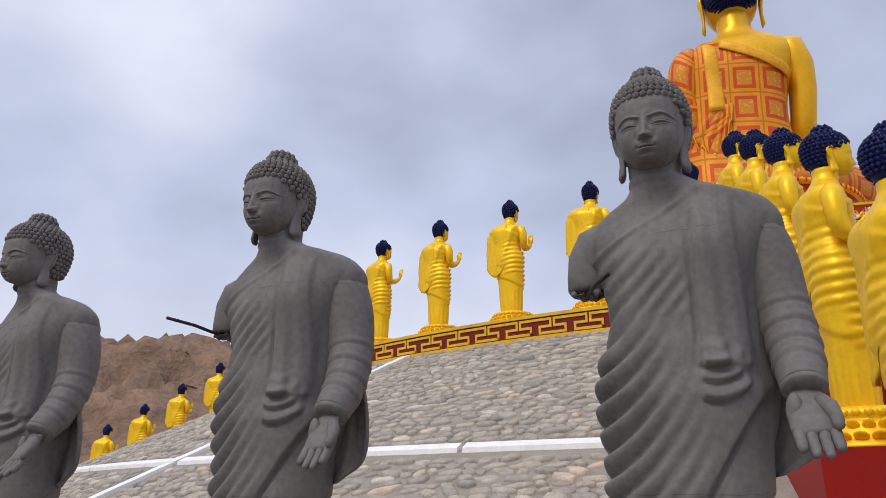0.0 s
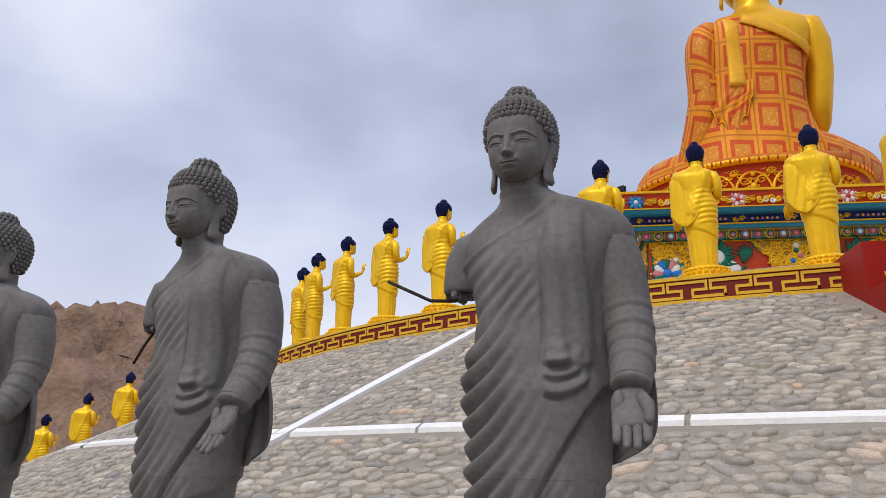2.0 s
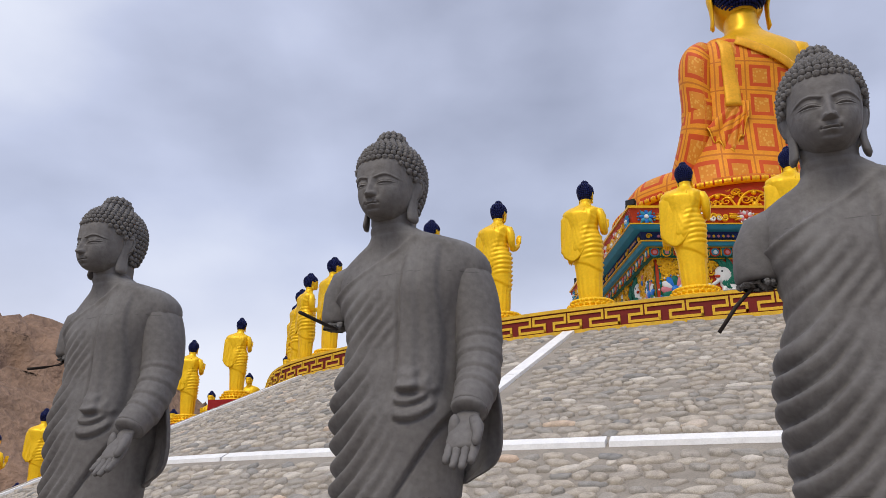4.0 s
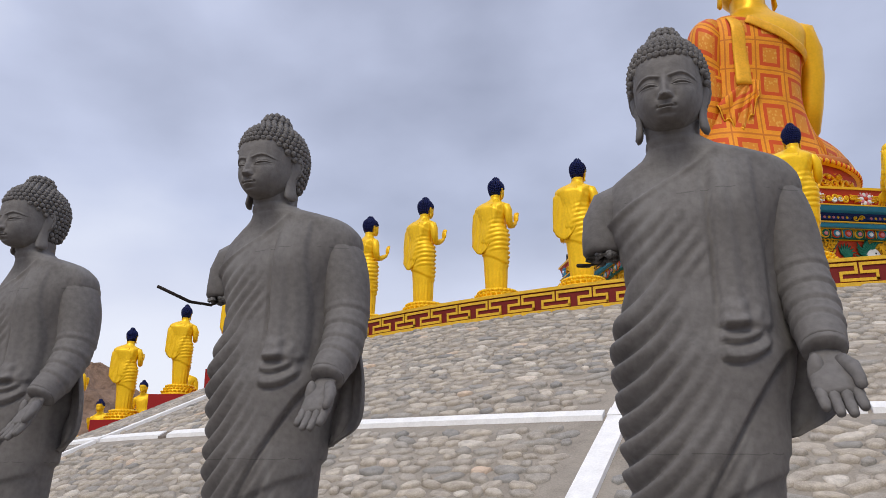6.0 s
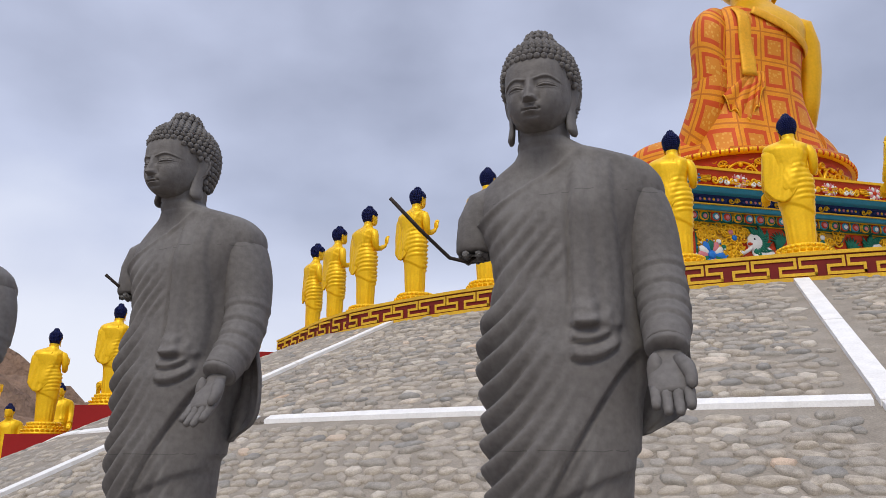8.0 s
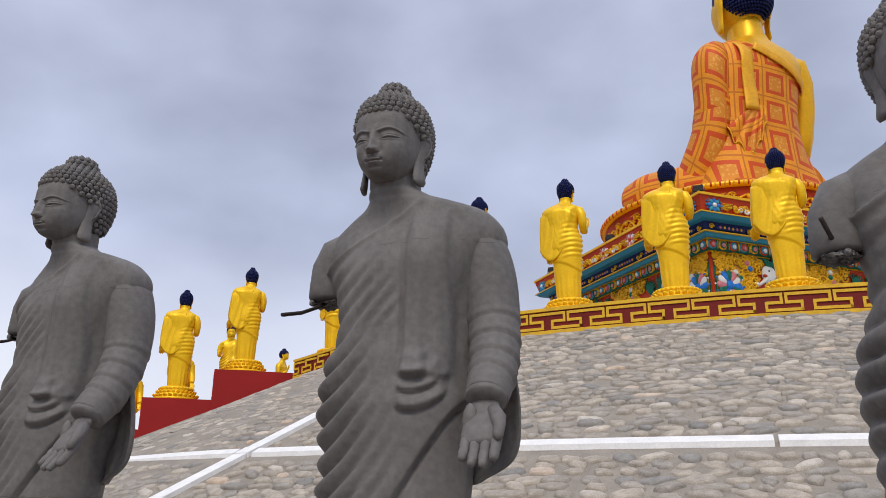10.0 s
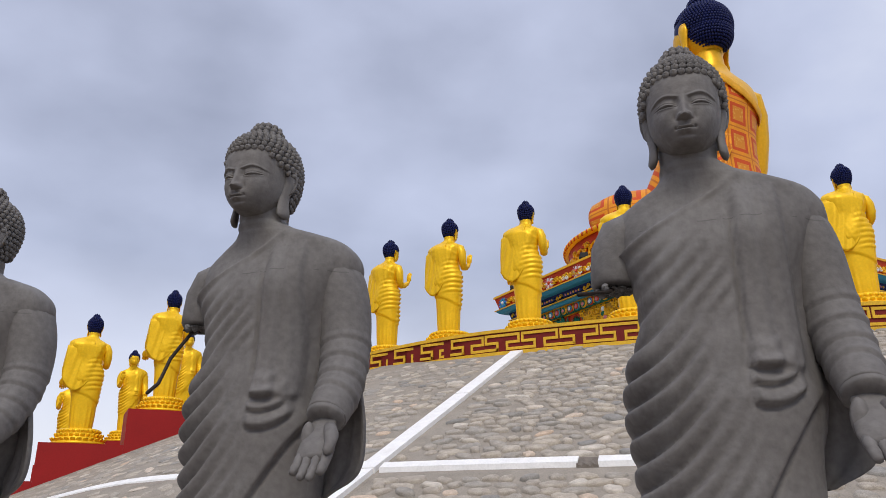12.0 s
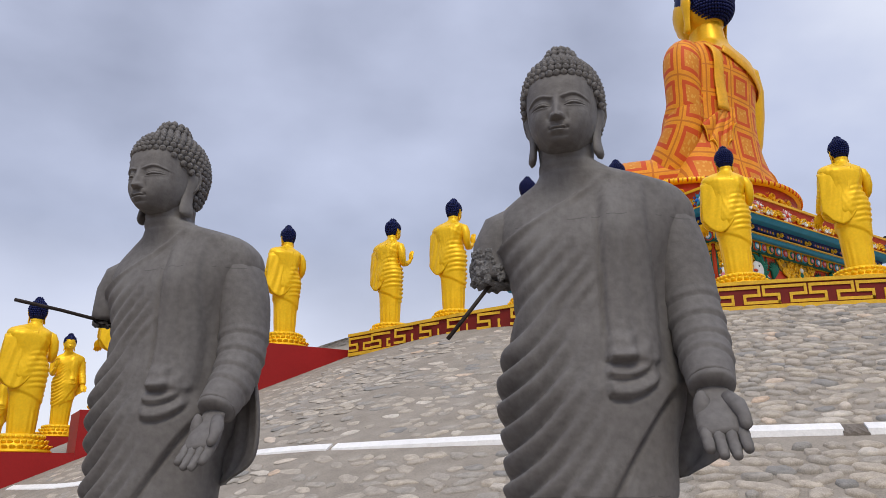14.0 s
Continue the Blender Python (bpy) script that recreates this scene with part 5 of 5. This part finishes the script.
# ---- great seated statue ----
def great_statue():
    """Seated figure, local -y ahead, its left on +x; heights from the seat."""
    s = Shape()
    GOLD_, HAIR_, ROBE_, STRIP_ = 0, 1, 2, 3
    nu, nv = 120, 110
    z = np.linspace(0, 5.75, nv)
    th = np.linspace(0, 2 * np.pi, nu, endpoint=False)
    tz = [0, 0.5, 1.1, 1.8, 2.6, 3.4, 4.2, 4.75, 5.15, 5.4, 5.6, 5.75]
    Rt = spline(z, tz, [2.55, 2.15, 1.74, 1.48, 1.44, 1.58, 1.90, 2.05, 1.82, 1.25, .80, .68])[:, None]
    Lf = spline(z, tz, [3.1, 2.85, 2.6, 2.36, 2.25, 2.2, 2.15, 2.06, 1.75, 1.15, .78, .68])[:, None]
    Bk = spline(z, tz, [1.35, 1.25, 1.12, 1.02, 1.0, 1.05, 1.1, 1.02, .88, .75, .68, .66])[:, None]
    Fr = spline(z, tz, [1.9, 1.6, 1.3, 1.15, 1.1, 1.1, 1.05, .95, .8, .7, .66, .66])[:, None]
    c, sn = np.cos(th)[None], np.sin(th)[None]
    px, py = np.sign(c) * np.abs(c) ** 0.86, np.sign(sn) * np.abs(sn) ** 0.86
    x, y = np.where(c > 0, Lf, Rt) * px, np.where(sn > 0, Bk, Fr) * py
    Z = np.repeat(z[:, None], nu, 1)
    # robe covers all but the right shoulder; its edge slants over the back
    line = 4.62 + 0.52 * x
    cover = np.where(sn > -0.2, Z < line, Z < 3.6 + 0.8 * x)
    d = 0.05 * smoothstep(0.05, -0.02, Z - line)
    d = d + 0.07 * bell(Z - line + 0.1, 0.09) * smoothstep(0, 0.3, sn)
    d = d + 0.025 * np.sin(4 * x + 1.5 * Z) * smoothstep(3.5, 1.0, Z)
    P = np.stack([x + d * px, y + d * py, Z], -1)
    uvx = x * 0.98 / 1.0 + 0.28 + 0.05 * Z
    uvx = np.where(sn > 0, uvx, uvx + 0.5)
    uvy = Z / 1.03 + 0.12 - 0.10 * x
    cols = nu
    fr, fg = [], []
    for i in range(nv - 1):
        for j in range(cols):
            k = (j + 1) % cols
            (fr if cover[i, j] and cover[i, k] else fg).append((i * cols + j, i * cols + k, (i + 1) * cols + k, (i + 1) * cols + j))
    uv = np.stack([uvx, uvy], -1)
    s.add(P, fr, ROBE_, uv)
    s.add(P, fg, GOLD_)
    # hem band along the slanting edge of the robe
    xs = np.linspace(-1.62, 0.75, 26)
    ys = []
    for w in xs:
        zz = 4.55 + 0.52 * w
        i = int(np.clip(zz / 5.75 * (nv - 1), 0, nv - 1))
        row = P[i]
        m = sn[0] > 0.05
        ys.append(np.interp(w, row[m][::-1, 0], row[m][::-1, 1]))
    s.tube(np.stack([xs, np.array(ys) + 0.02, 4.50 + 0.52 * xs], -1), np.full(26, 0.17), STRIP_, 10, 0.22, (0.45, 0, -0.9))
    # hanging shawl end down the covered shoulder blade
    t = np.linspace(0, 1, 24)
    path = np.stack([1.12 + 0.02 * np.sin(t * 6), spline(t, [0, .12, .3, .7, 1], [.05, .52, .98, 1.02, 1.06]), spline(t, [0, .12, .3, 1], [5.42, 5.25, 4.80, 2.45])], -1)
    s.tube(path, 0.22 + 0.09 * t, STRIP_, 12, 0.24, (1, 0, 0))
    # its gathered end, a pointed sheet with a wavy gilt hem
    u, v = np.meshgrid(np.linspace(0, 1, 44), np.linspace(0, 1, 18))
    sx_ = 0.55 + (0.50 + 0.95 * v) * u + 0.10 * v
    low = 2.02 - 0.80 * (1 - np.abs(2 * u - 1) ** 1.4) - 0.25 * u + 0.09 * np.sin(u * 27)
    sz_ = 2.62 + (low - 2.62) * v
    sy_ = 1.09 * np.clip(1 - (sx_ / 2.62) ** 2.4, 0.02, 1) ** 0.43 + 0.02 + 0.05 * v * np.sin(u * 27 + 1) + 0.02 * v
    sheet = np.stack([sx_, sy_, sz_], -1)
    uvs = np.stack([sx_ + 0.3, sz_ * 0.9 + 0.5 * u], -1)
    s.grid(np.concatenate([sheet, (sheet - (0, 0.06, 0))[:, ::-1]], 1), ROBE_, True, np.concatenate([uvs, uvs[:, ::-1]], 1))
    s.tube(sheet[-1], np.full(44, 0.024), STRIP_, 6)
    # covered left arm: full sleeve with its own patches
    k = 30
    t = np.linspace(0, 1, k)
    arm = np.stack([spline(t, [0, .25, .6, .85, 1], [1.62, 1.98, 2.12, 2.0, 1.7]), spline(t, [0, .5, .8, 1], [.1, .22, .0, -.75]), spline(t, [0, .25, .6, .85, 1], [5.0, 4.45, 3.0, 2.15, 1.75])], -1)
    n = 40
    r = spline(t, [0, .2, .6, .85, 1], [.50, .66, .62, .66, .5])
    a_th = np.linspace(0, 2 * np.pi, n, endpoint=False)
    tan = np.gradient(arm, axis=0)
    tan /= np.linalg.norm(tan, axis=1)[:, None]
    e1 = np.array((0, 1.0, 0)) - tan * tan[:, 1:2]
    e1 /= np.linalg.norm(e1, axis=1)[:, None]
    e2 = np.cross(tan, e1)
    pa = arm[:, None] + r[:, None, None] * (np.cos(a_th)[None, :, None] * e1[:, None] + np.sin(a_th)[None, :, None] * e2[:, None])
    s.grid(pa, ROBE_, True, np.stack([np.repeat((np.linspace(0, 4.0, n))[None], k, 0) + 0.25, np.repeat(t[:, None] * 3.7, n, 1) + 0.1 + 0.25 * np.sin(a_th)[None]], -1))
    # sleeve that spreads over the lap to the knee
    t = np.linspace(0, 1, 24)
    fall = np.stack([spline(t, [0, .5, 1], [2.05, 2.22, 2.6]), spline(t, [0, .5, 1], [.25, .0, -.7]), spline(t, [0, .5, 1], [3.0, 1.7, .55])], -1)
    tan = np.gradient(fall, axis=0)
    tan /= np.linalg.norm(tan, axis=1)[:, None]
    e1 = np.array((0, 1.0, 0)) - tan * tan[:, 1:2]
    e1 /= np.linalg.norm(e1, axis=1)[:, None]
    e2 = np.cross(tan, e1)
    rr = spline(t, [0, .5, 1], [.58, .70, .72])
    pf = fall[:, None] + rr[:, None, None] * (np.cos(a_th)[None, :, None] * e1[:, None] + np.sin(a_th)[None, :, None] * e2[:, None])
    s.grid(pf, ROBE_, True, np.stack([np.repeat((np.linspace(0, 4.4, n))[None], 24, 0) + 0.3, np.repeat(t[:, None] * 2.6, n, 1)], -1))
    # bare right arm
    s.tube([(-1.40, .0, 5.05), (-1.86, .02, 4.80), (-2.08, .0, 4.2), (-2.13, -.05, 3.3), (-2.02, -.15, 2.3), (-1.95, -.35, 1.75), (-1.85, -.9, 1.45), (-1.8, -1.9, 1.35), (-1.9, -2.6, 1.25)], [.42, .62, .58, .50, .46, .46, .42, .34, .26], GOLD_, 24, 1.0, (0, 1, 0))
    # crossed legs under the robe
    for sx in (-1, 1):
        kk = 26
        t = np.linspace(0, 1, kk)
        leg = np.stack([sx * spline(t, [0, .35, .75, 1], [1.1, 2.4, 3.85, 4.1]), spline(t, [0, .35, .75, 1], [.25, -.55, -2.0, -2.6]), spline(t, [0, .35, .75, 1], [.62, .60, .60, .52])], -1)
        rr = spline(t, [0, .4, .8, .95, 1], [.9, .82, .72, .5, .1])
        tan = np.gradient(leg, axis=0)
        tan /= np.linalg.norm(tan, axis=1)[:, None]
        e1 = np.array((0, 0, 1.0)) - tan * tan[:, 2:3]
        e1 /= np.linalg.norm(e1, axis=1)[:, None]
        e2 = np.cross(tan, e1)
        pl = leg[:, None] + rr[:, None, None] * (0.8 * np.cos(a_th)[None, :, None] * e1[:, None] + np.sin(a_th)[None, :, None] * e2[:, None])
        uvl = np.stack([np.repeat(t[:, None] * 4.2, n, 1), np.repeat((np.linspace(0, 1, n) * 5.0)[None], kk, 0)], -1)
        s.grid(pl, ROBE_, True, uvl)
        shin = [(sx * 3.3, -2.2, .45), (sx * 2.0, -2.9, .45), (0, -3.0, .5)]
        s.tube(shin, [.6, .55, .45], GOLD_, 16)
    s.tube([(-2.2, 1.0, .2), (-1.1, 1.32, .16), (0, 1.38, .14), (1.1, 1.32, .16), (2.2, 1.0, .2)], [.22, .25, .25, .25, .22], ROBE_, 10, 1.0, (0, 1, 0))
    # neck and head
    s.tube([(0, 0, 5.3), (0, -.02, 5.7), (0, -.06, 6.2), (0, -.1, 6.6)], [.72, .66, .64, .66], GOLD_, 28, 1.0, (0, 1, 0))
    s.ball((0, -.22, 7.15), (1.04, 1.0, 1.12), GOLD_, 36, 28)
    s.ball((0, -1.15, 7.0), (.12, .2, .3), GOLD_, 12, 8)
    s.ball((0, .02, 7.55), (1.12, 1.08, 1.0), HAIR_, 36, 24)
    s.ball((0, .24, 7.12), (.93, .79, .68), HAIR_, 30, 20)
    s.ball((0, .05, 8.5), (.52, .55, .5), HAIR_, 20, 12)
    for centre, rad, lo in (((0, .02, 7.55), (1.13, 1.09, 1.01), 2.1), ((0, .24, 7.12), (.97, .82, .72), 2.75), ((0, .05, 8.5), (.52, .55, .5), 1.7)):
        rows = int(math.pi * rad[2] / 0.105)
        for i in range(rows + 1):
            p_ = math.pi * i / rows
            if p_ > lo:
                break
            kx = max(1, int(2 * math.pi * math.sin(p_) * rad[0] / 0.115))
            for j in range(kx):
                a = 2 * math.pi * (j + 0.5 * (i % 2)) / kx
                q = (centre[0] + rad[0] * math.sin(p_) * math.cos(a), centre[1] + rad[1] * math.sin(p_) * math.sin(a), centre[2] + rad[2] * math.cos(p_))
                if q[2] < 7.75 - 0.25 * q[1] and q[1] < 0.02 or q[2] < 6.5:
                    continue
                s.ball(q, (.062, .062, .062), HAIR_, 6, 4)
    for sx in (-1, 1):
        s.tube([(sx * 1.0, -.02, 7.5), (sx * 1.14, .02, 7.42), (sx * 1.16, .05, 7.15), (sx * 1.10, .0, 6.8), (sx * 1.09, -.03, 6.4), (sx * 1.12, -.05, 6.08), (sx * 1.08, -.05, 5.96)], [.06, .17, .22, .16, .13, .16, .07], GOLD_, 14, .5, (0, 1, 0))
    s.v = [p * np.array((0.88, 1.0, 1.0)) + np.array((0, 0, -0.50)) * smoothstep(2.2, 0.2, p[:, 2:3]) for p in s.v]
    return s.mesh("great_statue", [M_OLDGOLD, M_HAIR, M_ROBE, M_YELLOWROBE])


GREAT = Matrix.Translation((0.42, -2.75, 11.15)) @ Matrix.Rotation(radians(180 + 7), 4, "Z")
great = tagged(new("great_seated_statue", great_statue()), "huge gilded seated statue in an orange patchwork robe, seen from behind", "statue")
great.matrix_basis = GREAT

# ---- far ridge ----
rs = Shape()
az = np.linspace(178, 104, 110)
el = np.interp(az, [104, 109, 113, 118, 121.4, 123, 124.6, 127, 129.5, 132, 134.5, 137, 143, 150, 160, 178], [0.5, 1.0, 2.0, 5.0, 6.9, 7.6, 8.6, 9.9, 10.7, 10.9, 10.3, 10.2, 10.8, 11.2, 11.5, 11])
rows_ = []
for i, f_ in enumerate(np.linspace(0, 1.25, 44)):
    row = []
    for a, e_ in zip(az, el):
        D = 92 + 42 * f_
        px, py = -4 + D * math.cos(radians(a)), -28 + D * math.sin(radians(a))
        h = (1.6 + 134 * math.tan(radians(e_))) * (f_ if f_ <= 1 else 1 - (f_ - 1) * 1.2)
        q = Vector((px * 0.05, py * 0.05, f_ * 2))
        ru = noise.ridged_multi_fractal(q * 2.6, 0.85, 2.2, 7, 1.0, 2.0) - 1.0
        row.append((px + 3 * noise.noise(q * 3), py + 3 * noise.noise(q * 3 + Vector((5, 5, 5))), max(h + 3.6 * ru * min(1, 0.35 + f_) - 1.0 * (f_ < 0.02), -1)))
    rows_.append(row)
rs.grid(np.array(rows_), 0, False)
tagged(new("rock_ridge", rs.mesh("rock_ridge", [M_ROCK])), "eroded brown rock ridge behind the hill", "mountain", kind="structure")

# ---- cobbles of the slope ----
rnd = random.Random(7)


def cobble_shape(rx, ry, h, n=9):
    """A low river stone: outline, shoulder and crown; x along the course, y uphill."""
    v, f = [], []
    wob = [rnd.uniform(0.66, 1.18) for _ in range(n)]
    for k, (sc_, hz) in enumerate(((1.0, -0.02), (0.92, 0.66 * h), (0.66, 0.96 * h))):
        for j in range(n):
            a = 2 * math.pi * j / n
            v.append((rx * sc_ * wob[j] * math.cos(a), ry * sc_ * wob[j] * math.sin(a), hz))
    v.append((0, 0, h))
    for k in range(2):
        f += [(k * n + j, k * n + (j + 1) % n, (k + 1) * n + (j + 1) % n, (k + 1) * n + j) for j in range(n)]
    f += [(2 * n + j, 2 * n + (j + 1) % n, 3 * n) for j in range(n)]
    return v, f


def cobble_pose(r, a, tilt):
    out, tang = np.array(polar(1, a)), np.array(polar(1, a + 90))
    up_hill = np.array((-out[0], -out[1], SLOPE_FALL))
    up_hill /= np.linalg.norm(up_hill)
    nrm = np.cross(tang, -up_hill)
    nrm = nrm if nrm[2] > 0 else -nrm
    c_, s_ = math.cos(tilt), math.sin(tilt)
    ex, ey = -tang * c_ + up_hill * s_, np.cross(nrm, -tang * c_ + up_hill * s_)
    return np.stack([ex, ey, nrm], 1), np.array(polar(r, a, slope_z(r, a)))


def stairs_clear(x, y):
    """Not under a stair or its parapet, nor in their plain mortar border."""
    dr = (math.cos(radians(RIGHT_ANG)), math.sin(radians(RIGHT_ANG)))
    off_r = (x - edge.x) * -dr[1] + (y - edge.y) * dr[0]
    dl = (math.cos(radians(LEFT_ANG)), math.sin(radians(LEFT_ANG)))
    off_l = (x - q1.x) * -dl[1] + (y - q1.y) * dl[0]
    return off_r < -0.22 and off_l > 0.75


PROTO = [cobble_shape(1, 1, 1) for _ in range(24)]
PROTO_ME = []
for v, f in PROTO[:12]:
    for ax, ay in ((0.095, 0.066), (0.13, 0.074)):
        sh = Shape()
        sh.add(np.array(v) * (ax, ay, 0.028), f)
        PROTO_ME.append(sh.mesh("cobble", [M_STONE_ONE]))
bv, bf, nb, single = [], [], 0, 0
r = 16.99
while r < 25.2:
    dr = rnd.uniform(0.105, 0.14)
    a = -91.0 - rnd.uniform(0, 0.5)
    while a > -157.0:
        ln = rnd.choice((rnd.uniform(0.10, 0.20), rnd.uniform(0.15, 0.30), rnd.uniform(0.2, 0.34)))
        am = a - ln / 2 / r * 57.3
        rm = r + dr / 2 + rnd.uniform(-0.02, 0.02)
        a -= ln / r * 57.3
        x, y, _ = polar(rm, am)
        if abs(rm - LINE_R) < 0.17 or any(abs(am - u) * r / 57.3 < 0.15 + ln / 2 for u in KERB_UP) or not stairs_clear(x, y):
            continue
        if rnd.random() < 0.03 + 0.35 * float(smoothstep(-130, -141, am)):
            continue
        turn, at = cobble_pose(rm, am, rnd.gauss(0, 0.34))
        if single < 300 and -128 < am < -121.5 and 21.4 < rm < 23.6:
            ob = new("cobble", rnd.choice(PROTO_ME))
            ob.parent = hill
            ob.matrix_basis = Matrix.Translation(at) @ Matrix(turn.tolist()).to_4x4()
            single += 1
            continue
        v, f = PROTO[rnd.randrange(24)]
        p = np.array(v) * (ln / 2 * rnd.uniform(0.92, 1.12), dr / 2 * rnd.uniform(0.95, 1.28), rnd.uniform(0.014, 0.040) * (1 - 0.75 * float(smoothstep(-130, -140, am))))
        bv.append(p @ turn.T + at)
        bf += [tuple(i + nb for i in fa) for fa in f]
        nb += len(v)
    r += dr
me = bpy.data.meshes.new("cobbles")
me.from_pydata(np.concatenate(bv).tolist(), [], bf)
me.materials.append(M_STONES)
me.polygons.foreach_set("use_smooth", [True] * len(me.polygons))
me.update()
tagged(part("cobbles", me, hill, "grey and buff river cobbles"), kind="stuff")
